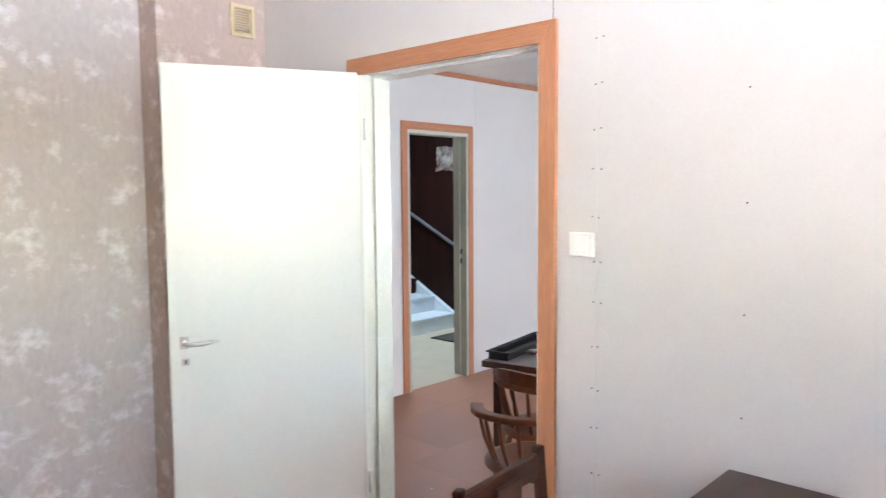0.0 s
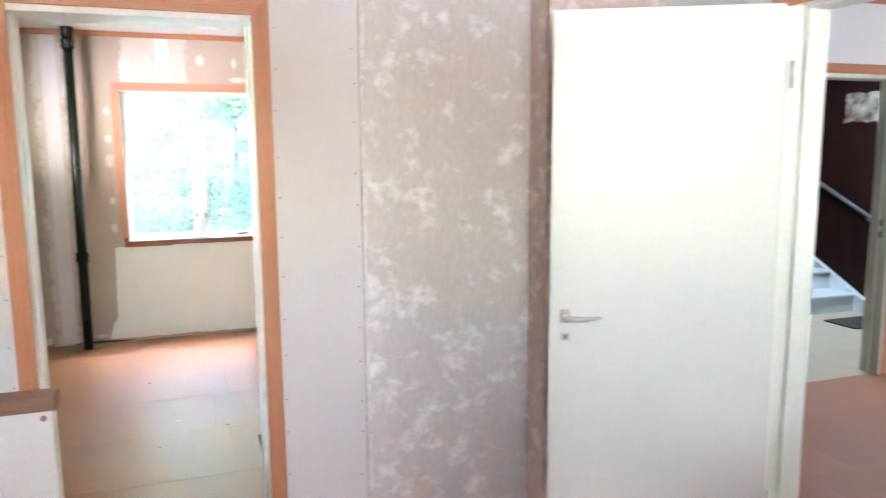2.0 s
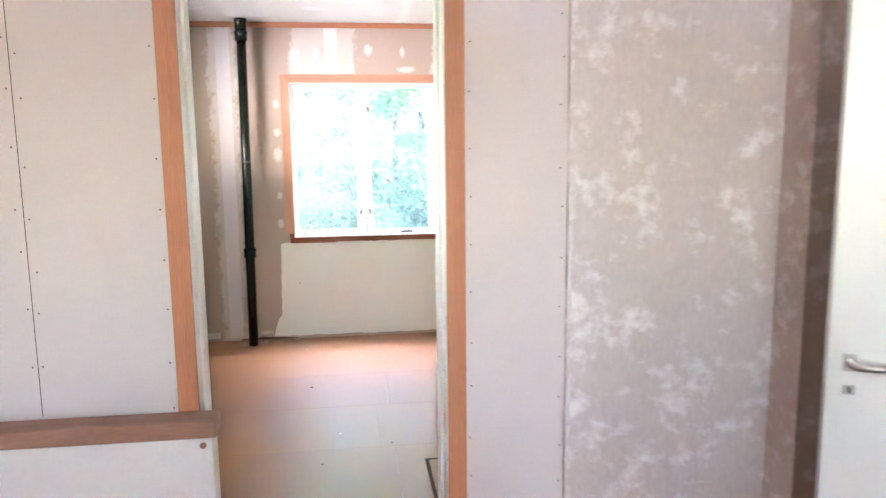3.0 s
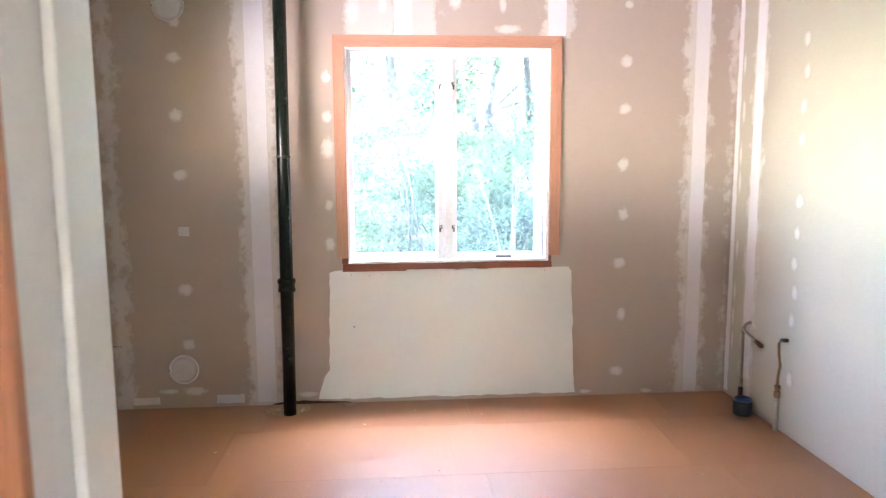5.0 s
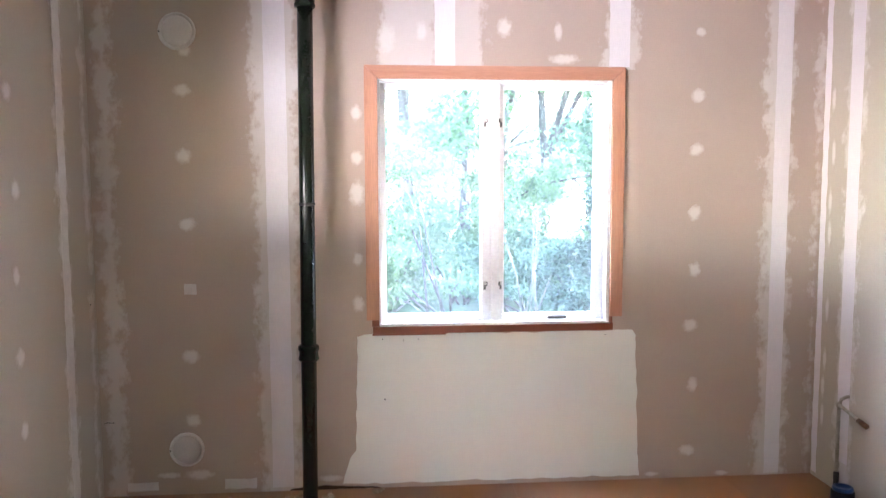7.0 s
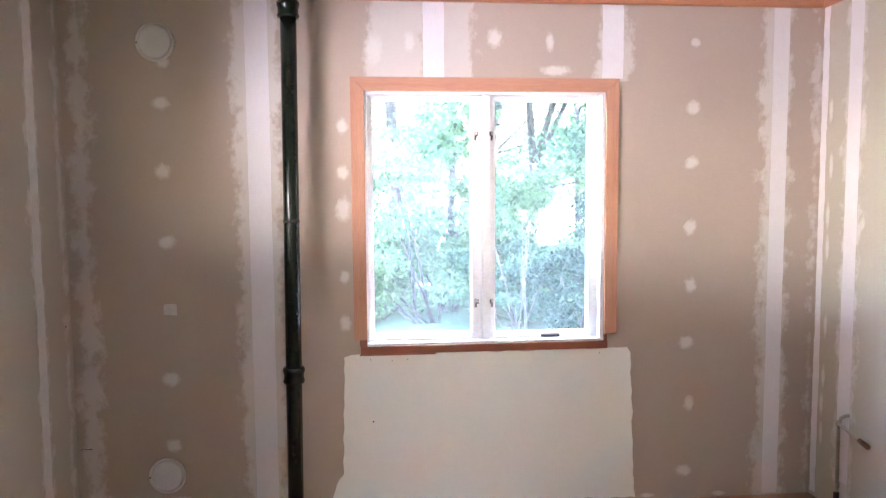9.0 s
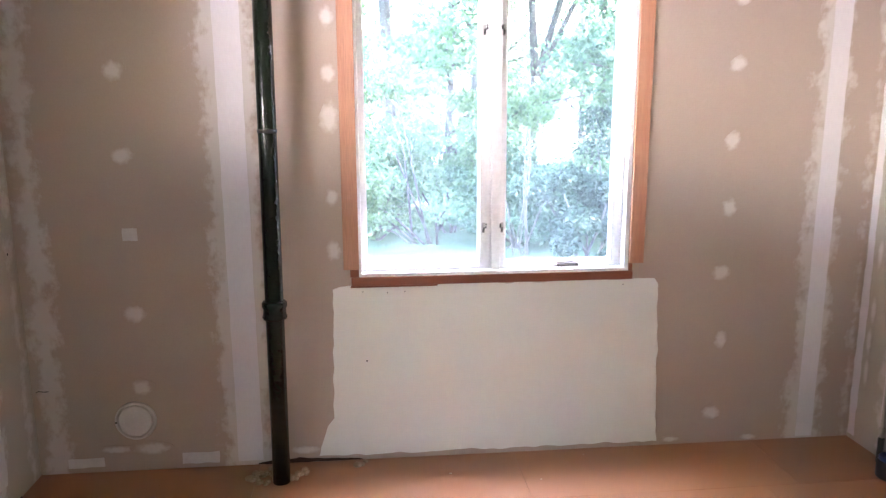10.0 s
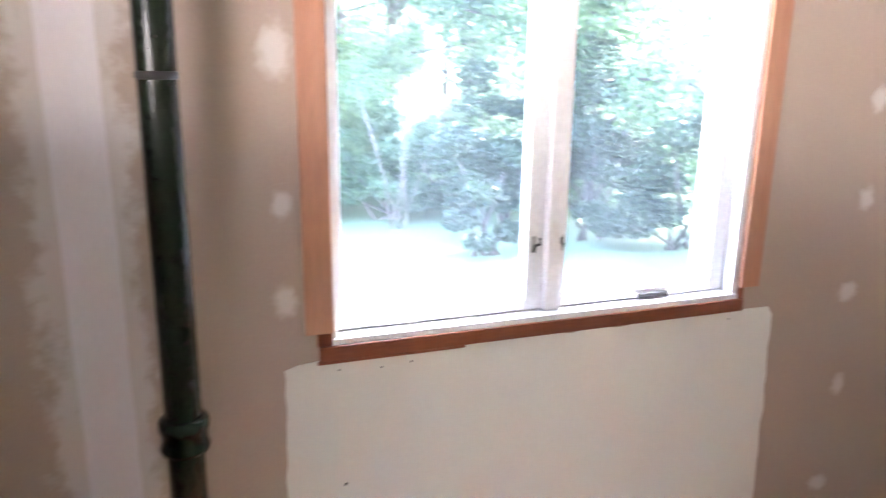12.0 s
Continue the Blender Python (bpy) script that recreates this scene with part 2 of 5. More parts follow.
def tube(points, radius, sides=10, closed_ends=True):
    """A round bar along a line of points; radius one number or one for each point."""
    bm = bmesh.new()
    pts = [Vector(p) for p in points]
    rings = []
    for i, p in enumerate(pts):
        a = pts[max(i - 1, 0)]
        b = pts[min(i + 1, len(pts) - 1)]
        d = (b - a).normalized()
        up = Vector((0, 0, 1)) if abs(d.z) < 0.9 else Vector((1, 0, 0))
        u = d.cross(up).normalized()
        w = d.cross(u).normalized()
        r = radius[i] if isinstance(radius, (list, tuple)) else radius
        rings.append([bm.verts.new(p + u * r * math.cos(2 * math.pi * k / sides) + w * r * math.sin(2 * math.pi * k / sides)) for k in range(sides)])
    for r0, r1 in zip(rings, rings[1:]):
        for k in range(sides):
            bm.faces.new((r0[k], r0[(k + 1) % sides], r1[(k + 1) % sides], r1[k]))
    if closed_ends:
        bm.faces.new(rings[0])
        bm.faces.new(rings[-1])
    return bm


def lathe(profile, sides=24, axis_at=(0, 0, 0)):
    """A turned body round z from (radius, z) pairs."""
    bm = bmesh.new()
    ox, oy, oz = axis_at
    rings = []
    for r, z in profile:
        rings.append([bm.verts.new((ox + r * math.cos(2 * math.pi * k / sides), oy + r * math.sin(2 * math.pi * k / sides), oz + z)) for k in range(sides)])
    for r0, r1 in zip(rings, rings[1:]):
        for k in range(sides):
            bm.faces.new((r0[k], r0[(k + 1) % sides], r1[(k + 1) % sides], r1[k]))
    bm.faces.new(rings[0])
    bm.faces.new(rings[-1])
    return bm


def turn_bm(bm, m):
    bmesh.ops.transform(bm, matrix=m, verts=bm.verts)
    return bm


rng = random.Random(7)
CEIL = 2.525
NORTH, WEST, EAST = 6.585, -1.516, 2.154      # kitchen faces
D1A, D1B = 2.95, 3.08                        # wall between the first room and the kitchen
ED = 2.27                                     # first room's east face

# ---- large structure ----
# floors: a dark bed below, boards laid on it further down
structure("floor_bed", boxes(((-1.8, -2.6, -0.20), (6.7, 8.3, -0.024))), mat_gap, "dark gaps under the floor boards", "floor")
structure("wall_north", boxes(
    ((-1.7, NORTH, -0.2), (-0.139, 6.80, CEIL)), ((1.037, NORTH, -0.2), (2.42, 6.80, CEIL)),
    ((-0.139, NORTH, -0.2), (1.037, 6.80, 0.835)), ((-0.139, NORTH, 2.065), (1.037, 6.80, CEIL))),
    mat_board_north, "grey gypsum board wall with white joint filler round a window", "wall")
structure("wall_east", boxes(((EAST, D1B, -0.2), (2.42, NORTH, CEIL))), mat_board_side, "grey gypsum board wall with filler bands", "wall")
# the west wall's unseen opening is sized to shape the side lamp's light
structure("wall_west", boxes(((-1.7, D1B, -0.2), (WEST, 3.2, CEIL)), ((-1.7, 5.28, -0.2), (WEST, NORTH, CEIL)), ((-1.7, 3.2, -0.2), (WEST, 5.28, 1.48)), ((-1.7, 3.2, 2.1), (WEST, 5.28, CEIL))), mat_board_left, "grey gypsum board wall with filler bands", "wall")
structure("wall_west_room", boxes(((-1.8, -2.35, -0.2), (-1.62, D1A, CEIL))), mat_wall, "plain pale gypsum board wall", "wall")
structure("wall_middle", boxes(
    ((-1.7, D1A, -0.2), (-0.198, D1B, CEIL)), ((0.64, D1A, -0.2), (2.27, D1B, CEIL)), ((-0.198, D1A, 2.08), (0.64, D1B, CEIL))),
    mat_wall, "pale gypsum board wall with a doorway", "wall")
structure("wall_door_side", boxes(
    ((ED, -2.35, -0.2), (2.42, 1.17, CEIL)), ((ED, 2.12, -0.2), (2.42, D1B, CEIL)), ((ED, 1.17, 2.08), (2.42, 2.12, CEIL))),
    mat_wall, "pale pinkish gypsum board wall with rows of screws", "wall")
# unseen opening, its height set to throw the lamps' light upward
structure("wall_south", boxes(
    ((-1.8, -2.5, -0.2), (-0.5, -2.35, CEIL)), ((0.7, -2.5, -0.2), (6.6, -2.35, CEIL)), ((-0.5, -2.5, -0.2), (0.7, -2.35, 1.45)), ((-0.5, -2.5, 2.32), (0.7, -2.35, CEIL))),
    mat_wall, "plain pale wall with a window opening", "wall")
# slab runs far past the south and west walls, unseen, to block sky light
structure("ceiling", boxes(((-8.0, -6.6, CEIL), (6.7, 6.82, CEIL + 0.12)), ((2.42, 6.82, CEIL), (6.7, 8.3, CEIL + 0.12))), mat_ceiling, "white gypsum board ceiling with filler bands, extended outside to block sky light", "ceiling")
# dining room
structure("wall_dining_north", boxes(
    ((2.42, 3.75, -0.2), (4.14, 3.87, CEIL)), ((4.86, 3.75, -0.2), (6.6, 3.87, CEIL)), ((4.14, 3.75, 2.045), (4.86, 3.87, CEIL))),
    mat_white_wall, "white painted wall with a doorway", "wall")
structure("wall_dining_east", boxes(((6.36, -1.45, -0.2), (6.6, 3.75, CEIL))), mat_white_wall, "plain white painted wall", "wall")
structure("wall_dining_south", boxes(
    ((2.42, -1.6, -0.2), (4.2, -1.45, CEIL)), ((5.8, -1.6, -0.2), (6.6, -1.45, CEIL)), ((4.2, -1.6, -0.2), (5.8, -1.45, 0.9)), ((4.2, -1.6, 2.1), (5.8, -1.45, CEIL))),
    mat_white_wall, "plain white wall with a window opening", "wall")
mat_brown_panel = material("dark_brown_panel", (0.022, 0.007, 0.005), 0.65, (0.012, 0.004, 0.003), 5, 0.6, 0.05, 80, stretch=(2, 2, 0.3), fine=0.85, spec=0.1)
structure("wall_hall_east", boxes(((6.42, 3.87, -0.2), (6.6, 8.3, CEIL))), mat_brown_panel, "dark brown panelled stairwell wall", "wall")
structure("wall_hall_north", boxes(((2.42, 8.1, -0.2), (6.42, 8.3, CEIL))), mat_brown_panel, "dark brown panelled hall wall", "wall")
structure("wall_hall_west", boxes(((3.4, 3.87, -0.2), (3.6, 8.1, CEIL))), mat_brown_panel, "dark brown hall wall", "wall")

# chimney breast with bare plaster
def plaster_material(name, color, fleck):
    m = material(name, color, 0.85, tuple(c * 0.86 for c in color), 1.5, 0.4, 0.3, 60, fine=0.90, spec=0.2, stretch=(1, 1, 0.5))
    n, l = m.node_tree.nodes, m.node_tree.links
    b = n["Principled BSDF"]
    base = b.inputs["Base Color"].links[0].from_socket
    geo = n.new("ShaderNodeNewGeometry")
    mp = n.new("ShaderNodeMapping")
    mp.inputs["Scale"].default_value = (1, 1, 1.15)
    l.new(geo.outputs["Position"], mp.inputs[0])
    nz = n.new("ShaderNodeTexNoise")
    nz.inputs["Scale"].default_value = 10.0
    nz.inputs["Detail"].default_value = 10
    nz.inputs["Roughness"].default_value = 0.62
    l.new(mp.outputs[0], nz.inputs[0])
    broad = n.new("ShaderNodeTexNoise")
    broad.inputs["Scale"].default_value = 1.9
    broad.inputs["Detail"].default_value = 3
    l.new(mp.outputs[0], broad.inputs[0])
    both = n.new("ShaderNodeMath")
    both.operation = 'MULTIPLY_ADD'
    both.inputs[1].default_value = 0.22
    l.new(broad.outputs[0], both.inputs[0])
    l.new(nz.outputs[0], both.inputs[2])
    r = n.new("ShaderNodeValToRGB")
    r.color_ramp.elements[0].position = 0.635
    r.color_ramp.elements[1].position = 0.79
    l.new(both.outputs[0], r.inputs[0])
    mix = n.new("ShaderNodeMix")
    mix.data_type = 'RGBA'
    l.new(r.outputs[0], mix.inputs[0])
    l.new(base, mix.inputs[6])
    mix.inputs[7].default_value = (*fleck, 1)
    l.new(mix.outputs[2], b.inputs["Base Color"])
    return m


mat_plaster = plaster_material("bare_grey_plaster", (0.665, 0.615, 0.585), (0.80, 0.785, 0.775))
# browner: partly its own tone, partly the door's shade put into the colour
mat_plaster_brown_shaded = plaster_material("brown_shaded_plaster", (0.60, 0.48, 0.415), (0.73, 0.65, 0.61))


def rough_slab(lo, hi, nx, nz, depth, seed):
    """A plaster slab in the xz plane whose face to -y is uneven."""
    bm = boxes((lo, hi))
    edges = [e for e in bm.edges if all(abs(v.co.y - lo[1]) < 0.001 for v in e.verts)]
    bmesh.ops.subdivide_edges(bm, edges=edges, cuts=nx, use_grid_fill=True)
    for v in bm.verts:
        if abs(v.co.y - lo[1]) < 0.001 and lo[0] + 0.001 < v.co.x < hi[0] - 0.001:
            v.co.y += depth * noise.noise(Vector((v.co.x * 6, seed, v.co.z * 4)))
    return bm


structure("wall_chimney_face", rough_slab((1.012, 2.941, -0.03), (1.74, D1A, CEIL), 24, 24, 0.004, 2.0), mat_plaster, "bare grey chimney plaster with white patches", "wall")
structure("wall_chimney_breast", rough_slab((1.74, 2.78, -0.03), (ED, D1A, CEIL), 16, 16, 0.004, 5.0), mat_plaster_brown_shaded, "bare plastered chimney breast in a corner", "wall")


# ---- door sets ----
def prism(outline, axis, a, b):
    """A board with the given outline in the upright plane across the axis, from a to b along it."""
    bm = bmesh.new()
    put = (lambda u, v, d: (u, d, v)) if axis == "y" else (lambda u, v, d: (d, u, v))
    ends = [[bm.verts.new(put(u, v, d)) for u, v in outline] for d in (a, b)]
    bm.faces.new(ends[0])
    bm.faces.new(ends[1][::-1])
    n = len(outline)
    for i in range(n):
        bm.faces.new((ends[0][i], ends[0][(i + 1) % n], ends[1][(i + 1) % n], ends[1][i]))
    bmesh.ops.recalc_face_normals(bm, faces=bm.faces)
    bmesh.ops.bevel(bm, geom=list(bm.edges), offset=0.0025, segments=2, affect='EDGES', profile=0.5)
    return bm


def mitred(parent, axis, a, b, u0, u1, low, top, w, label="", upright=None, flat=None):
    """Three casing boards with mitred upper corners round an opening."""
    g = 0.0004
    upright, flat = upright or mat_pine, flat or mat_pine_h
    part("casing_board", prism([(u0, low), (u0 + w, low), (u0 + w, top - w - g), (u0, top - g)], axis, a, b), upright, parent, label)
    part("casing_board", prism([(u1 - w, low), (u1, low), (u1, top - g), (u1 - w, top - w - g)], axis, a, b), upright, parent, label)
    part("casing_board", prism([(u0 + g, top), (u0 + w, top - w), (u1 - w, top - w), (u1 - g, top)], axis, a, b), flat, parent, label)


def architrave_y(face, x0, x1, top, w, depth, name, label):
    """Pine casing round a doorway on a wall face that looks to -y."""
    t = thing(name, label, "door casing", (x0, face, 0), kind="structure")
    mitred(t, "y", face - depth, face - 0.001, x0, x1, 0, top, w)
    return t


def lining_y(y0, y1, x0, x1, top, name, label, mat, thick=0.03, stop=0.02):
    t = thing(name, label, "door frame", (x0, y0, 0), kind="structure")
    part("jamb", boxes(((x0, y0, 0), (x0 + thick, y1, top)), bevel=0.003), mat, t)
    part("jamb", boxes(((x1 - thick, y0, 0), (x1, y1, top)), bevel=0.003), mat, t)
    part("head", boxes(((x0 + thick, y0, top - thick), (x1 - thick, y1, top)), bevel=0.003), mat, t)
    ym = (y0 + y1) / 2
    part("stop", boxes(((x0 + thick, ym, 0), (x0 + thick + stop * 0.5, y1 - 0.004, top - thick)), bevel=0.002), mat, t)
    part("stop", boxes(((x1 - thick - stop * 0.5, ym, 0), (x1 - thick, y1 - 0.004, top - thick)), bevel=0.002), mat, t)
    return t


architrave_y(D1A, -0.228, 0.678, 2.135, 0.062, 0.016, "door_1", "varnished orange pine casing round the kitchen doorway")
lining_y(D1A - 0.012, D1B + 0.012, -0.198, 0.64, 2.08, "door_1_frame", "white painted frame of the kitchen doorway", mat_white_paint)
architrave_y(3.75, 4.085, 4.915, 2.105, 0.062, 0.016, "door_3", "varnished orange pine casing round the hall doorway")
lining_y(3.738, 3.88, 4.14, 4.86, 2.045, "door_3_frame", "grey-green frame of the hall doorway", mat_frame_green)

# doorway in the east wall
t = thing("door_2", "varnished orange pine casing round the dining doorway", "door casing", (ED, 1.13, 0), kind="structure")
mitred(t, "x", ED - 0.016, ED - 0.001, 1.125, 2.165, 0, 2.113, 0.069)
t = thing("door_2_frame", "white and grey-green painted frame of the dining doorway", "door frame", (ED, 1.17, 0), kind="structure")
for a, b, c in (((ED - 0.01, 1.17, 0), (2.43, 1.20, 2.08), "jamb"), ((ED - 0.01, 2.09, 0), (2.43, 2.12, 2.08), "jamb"), ((ED - 0.01, 1.20, 2.05), (2.43, 2.09, 2.08), "head"),
                ((2.33, 1.20, 0), (2.42, 1.213, 2.05), "stop"), ((2.33, 2.077, 0), (2.42, 2.09, 2.05), "stop"), ((2.33, 1.213, 2.037), (2.42, 2.077, 2.05), "stop")):
    # far jamb and its stop take the grey-green paint, the rest white
    part(c, boxes((a, b), bevel=0.003), mat_frame_green if c != "head" and a[1] > 2 else mat_white_paint, t)

# the open leaf, hinged on the far jamb
leaf_angle = math.degrees(math.atan2(2.419 - 2.075, 1.575 - 2.275))
LEAF = pose(2.275, 2.085, 0, 0, 0, leaf_angle)
leaf_len = math.hypot(2.419 - 2.075, 1.575 - 2.275)
leaf = thing("interior_door", "cream painted flush interior door standing open", "door")
leaf.matrix_basis = LEAF


def local_part(name, bm, mat, parent, label="", smooth=False):
    ob = new(name, mesh_of(name, bm, mat, smooth))
    ob.parent = parent
    if label:
        ob["label"] = label
    return ob


# along local x from the hinge, the face to the room is on +y
local_part("leaf", boxes(((0.0, -0.04, 0.012), (leaf_len, 0.0, 2.055)), bevel=0.003), mat_leaf_door, leaf)
hx = leaf_len - 0.055
for side, s in ((0.0, 1), (-0.04, -1)):
    rose = local_part("lock_plate", boxes(((hx - 0.017, min(side, side + s * 0.005), 0.965), (hx + 0.017, max(side, side + s * 0.005), 1.015)), bevel=0.002), mat_metal, leaf, "brushed steel handle plate")
    bm = tube([(hx, side + s * 0.004, 0.99), (hx, side + s * 0.04, 0.99), (hx - 0.01, side + s * 0.05, 0.99), (hx - 0.06, side + s * 0.052, 0.99), (hx - 0.125, side + s * 0.05, 0.998)], [0.010, 0.010, 0.011, 0.010, 0.005], 10)
    local_part("handle", bm, mat_metal, rose, "tapered brushed steel lever handle", True)
    key = local_part("key_plate", boxes(((hx - 0.017, min(side, side + s * 0.004), 0.90), (hx + 0.012, max(side, side + s * 0.004), 0.928)), bevel=0.002), mat_metal, leaf, "small steel keyhole plate")
    local_part("keyhole", boxes(((hx - 0.006, min(side + s * 0.004, side + s * 0.006), 0.906), (hx + 0.001, max(side + s * 0.004, side + s * 0.006), 0.922)), bevel=0.001), mat_dark, key)
for z in (0.28, 1.78):
    local_part("hinge", tube([(-0.004, 0.006, z), (-0.004, 0.006, z + 0.09)], 0.006, 10), mat_leaf_door, leaf, smooth=True)

# ---- kitchen window ----
win = thing("window_1", "two-sash white wooden window with worn paint", "window", (0.45, NORTH, 0.83), kind="structure")
X0, X1, Z0, Z1 = -0.139, 1.037, 0.835, 2.065
GY = NORTH + 0.075
mitred(win, "y", NORTH - 0.018, NORTH - 0.001, -0.203, 1.102, 0.872, 2.130, 0.0645, "varnished pale orange pine casing board", mat_pine_pale, mat_pine_pale_h)
part("window_sill", boxes(((-0.172, NORTH - 0.014, 0.800), (1.057, NORTH - 0.001, 0.838)), bevel=0.003), mat_dark_pine, win, "dark brown stained sill board")
part("sill_strip", boxes(((-0.176, NORTH - 0.011, 0.792), (0.195, NORTH - 0.001, 0.7995)), bevel=0.002), mat_dark_pine, win)
part("sill_end", boxes(((-0.176, NORTH - 0.012, 0.8385), (-0.140, NORTH - 0.001, 0.8715)), bevel=0.002), mat_dark_pine, win, "dark brown stained sill board")
part("sill_end", boxes(((1.038, NORTH - 0.012, 0.8385), (1.054, NORTH - 0.001, 0.8715)), bevel=0.002), mat_dark_pine, win, "dark brown stained sill board")
fr = 0.012
part("window_frame", boxes(((X0, NORTH - 0.004, Z0 + 0.018), (X0 + fr, GY + 0.06, Z1)), ((X1 - 0.020, NORTH - 0.004, Z0 + 0.018), (X1, GY + 0.06, Z1)), ((X0 + fr, NORTH - 0.004, Z1 - fr), (X1 - 0.020, GY + 0.06, Z1)),
                           ((X0, NORTH - 0.008, Z0), (X1, GY + 0.06, Z0 + 0.018)), bevel=0.002), mat_window_paint, win)
part("mullion", boxes(((0.431, NORTH + 0.022, Z0 + 0.0185), (0.472, GY + 0.06, Z1 - fr - 0.0005)), bevel=0.003), mat_window_paint, win)
mat_glass = bpy.data.materials.new("window_glass")
mat_glass.use_nodes = True
gn, gl = mat_glass.node_tree.nodes, mat_glass.node_tree.links
g = gn["Principled BSDF"]
# whitish haze mixed into the glass in place of glare, made uneven by noise
haze = gn.new("ShaderNodeBsdfTranslucent")
haze.inputs[0].default_value = (0.86, 0.9, 0.9, 1)
speckle = gn.new("ShaderNodeTexNoise")
speckle.inputs["Scale"].default_value = 3.5
speckle.inputs["Detail"].default_value = 6
haze_co = gn.new("ShaderNodeTexCoord")
gl.new(haze_co.outputs["Object"], speckle.inputs[0])
haze_range = gn.new("ShaderNodeMapRange")
haze_range.inputs[1].default_value, haze_range.inputs[2].default_value = 0.3, 0.75
haze_range.inputs[3].default_value, haze_range.inputs[4].default_value = 0.007, 0.017
gl.new(speckle.outputs[0], haze_range.inputs[0])
hazy = gn.new("ShaderNodeMixShader")
gl.new(haze_range.outputs[0], hazy.inputs[0])
gl.new(g.outputs[0], hazy.inputs[1])
gl.new(haze.outputs[0], hazy.inputs[2])
gl.new(hazy.outputs[0], gn["Material Output"].inputs[0])
g.inputs["Base Color"].default_value = (1, 1, 1, 1)
g.inputs["Roughness"].default_value = 0.0
g.inputs["IOR"].default_value = 1.1
g.inputs["Transmission Weight"].default_value = 1.0
for a, b, sl, sr, low in ((X0 + fr + 0.001, 0.429, 0.019, 0.048, 0.031), (0.474, X1 - 0.0215, 0.020, 0.047, 0.026)):
    z0, z1 = Z0 + 0.020, Z1 - fr - 0.002
    y0, y1 = GY - 0.034, GY + 0.012
    sash = part("sash", boxes(((a, y0, z0), (a + sl, y1, z1)), ((b - sr, y0, z0), (b, y1, z1)),
                              ((a + sl, y0, z0), (b - sr, y1, z0 + low)), ((a + sl, y0, z1 - 0.024), (b - sr, y1, z1)), bevel=0.003), mat_window_paint, win)
    part("glazing_bead", boxes(((a + sl, GY - 0.018, z0 + low), (a + sl + 0.006, GY - 0.008, z1 - 0.024)), ((b - sr - 0.006, GY - 0.018, z0 + low), (b - sr, GY - 0.008, z1 - 0.024)),
                               ((a + sl + 0.006, GY - 0.018, z0 + low), (b - sr - 0.006, GY - 0.008, z0 + low + 0.006)), bevel=0.001), mat_window_paint, sash)
    pane = part("pane", boxes(((a + sl - 0.004, GY - 0.006, z0 + low - 0.004), (b - sr + 0.004, GY - 0.002, z1 - 0.020))), mat_glass, sash, "glass pane with whitish haze added")
    pane.visible_shadow = False
    hx2, sgn = (b - 0.030, 1) if a < 0 else (a + 0.006, -1)
    for z in (1.033, 1.857):
        part("catch_plate", boxes(((hx2 - 0.007, y0 - 0.003, z - 0.022), (hx2 + 0.007, y0 - 0.0005, z + 0.022)), bevel=0.001), mat_metal, sash, "small worn iron plate")
        bm = tube([(hx2, y0 - 0.003, z - 0.018), (hx2, y0 - 0.012, z), (hx2 + sgn * 0.010, y0 - 0.018, z + 0.004), (hx2 + sgn * 0.009, y0 - 0.020, z + 0.020)], 0.0042, 8)
        part("window_catch", bm, mat_dark, sash, "dark iron window catch", True)
part("window_latch", boxes(((0.728, GY - 0.050, Z0 + 0.022), (0.822, GY - 0.0355, Z0 + 0.036)), bevel=0.003), mat_dark, win, "dark iron window stay")

# ---- mouldings along the ceiling ----
def moulding(name, a, b, normal):
    lo = (min(a[0], b[0], a[0] + normal[0] * 0.022, b[0] + normal[0] * 0.022), min(a[1], b[1], a[1] + normal[1] * 0.022, b[1] + normal[1] * 0.022), CEIL - 0.042)
    hi = (max(a[0], b[0], a[0] + normal[0] * 0.022, b[0] + normal[0] * 0.022), max(a[1], b[1], a[1] + normal[1] * 0.022, b[1] + normal[1] * 0.022), CEIL - 0.001)
    structure(name, boxes((lo, hi), bevel=0.006), mat_pine_h, "varnished pine ceiling moulding", "trim")


moulding("trim_north", (WEST + 0.001, NORTH - 0.001), (EAST - 0.001, NORTH - 0.001), (0, -1))
moulding("trim_west", (WEST + 0.001, D1B + 0.02), (WEST + 0.001, NORTH - 0.024), (1, 0))
moulding("trim_east", (EAST - 0.001, D1B + 0.02), (EAST - 0.001, NORTH - 0.024), (-1, 0))
moulding("trim_dining", (2.43, 3.749), (6.35, 3.749), (0, -1))

# ---- green drain pipe ----
mat_pipe = material("dark_green_paint", (0.008, 0.018, 0.009), 0.22, (0.012, 0.014, 0.009), 9, 0.6, 0.15, 70, fine=0.7, spec=0.3)
pipe = thing("drain_pipe", "dark green painted cast-iron drain pipe from floor to ceiling", "pipe", (-0.475, 6.425, 0))
PX, PY = -0.475, 6.425
part("pipe_body", lathe([(0.036, -0.02), (0.037, 0.72), (0.0355, 1.5), (0.036, CEIL - 0.002)], 28, (PX, PY, 0)), mat_pipe, pipe, smooth=True)
for z in (0.710, 2.36):
    part("collar", lathe([(0.037, z), (0.047, z + 0.002), (0.050, z + 0.012), (0.046, z + 0.02), (0.0455, z + 0.045), (0.050, z + 0.053), (0.050, z + 0.068), (0.044, z + 0.076), (0.037, z + 0.078)], 28, (PX, PY, 0)), mat_pipe, pipe, smooth=True)
part("socket", lathe([(0.037, 2.44), (0.043, 2.445), (0.043, CEIL - 0.03), (0.047, CEIL - 0.02), (0.047, CEIL - 0.003), (0.037, CEIL - 0.002)], 28, (PX, PY, 0)), mat_pipe, pipe, smooth=True)
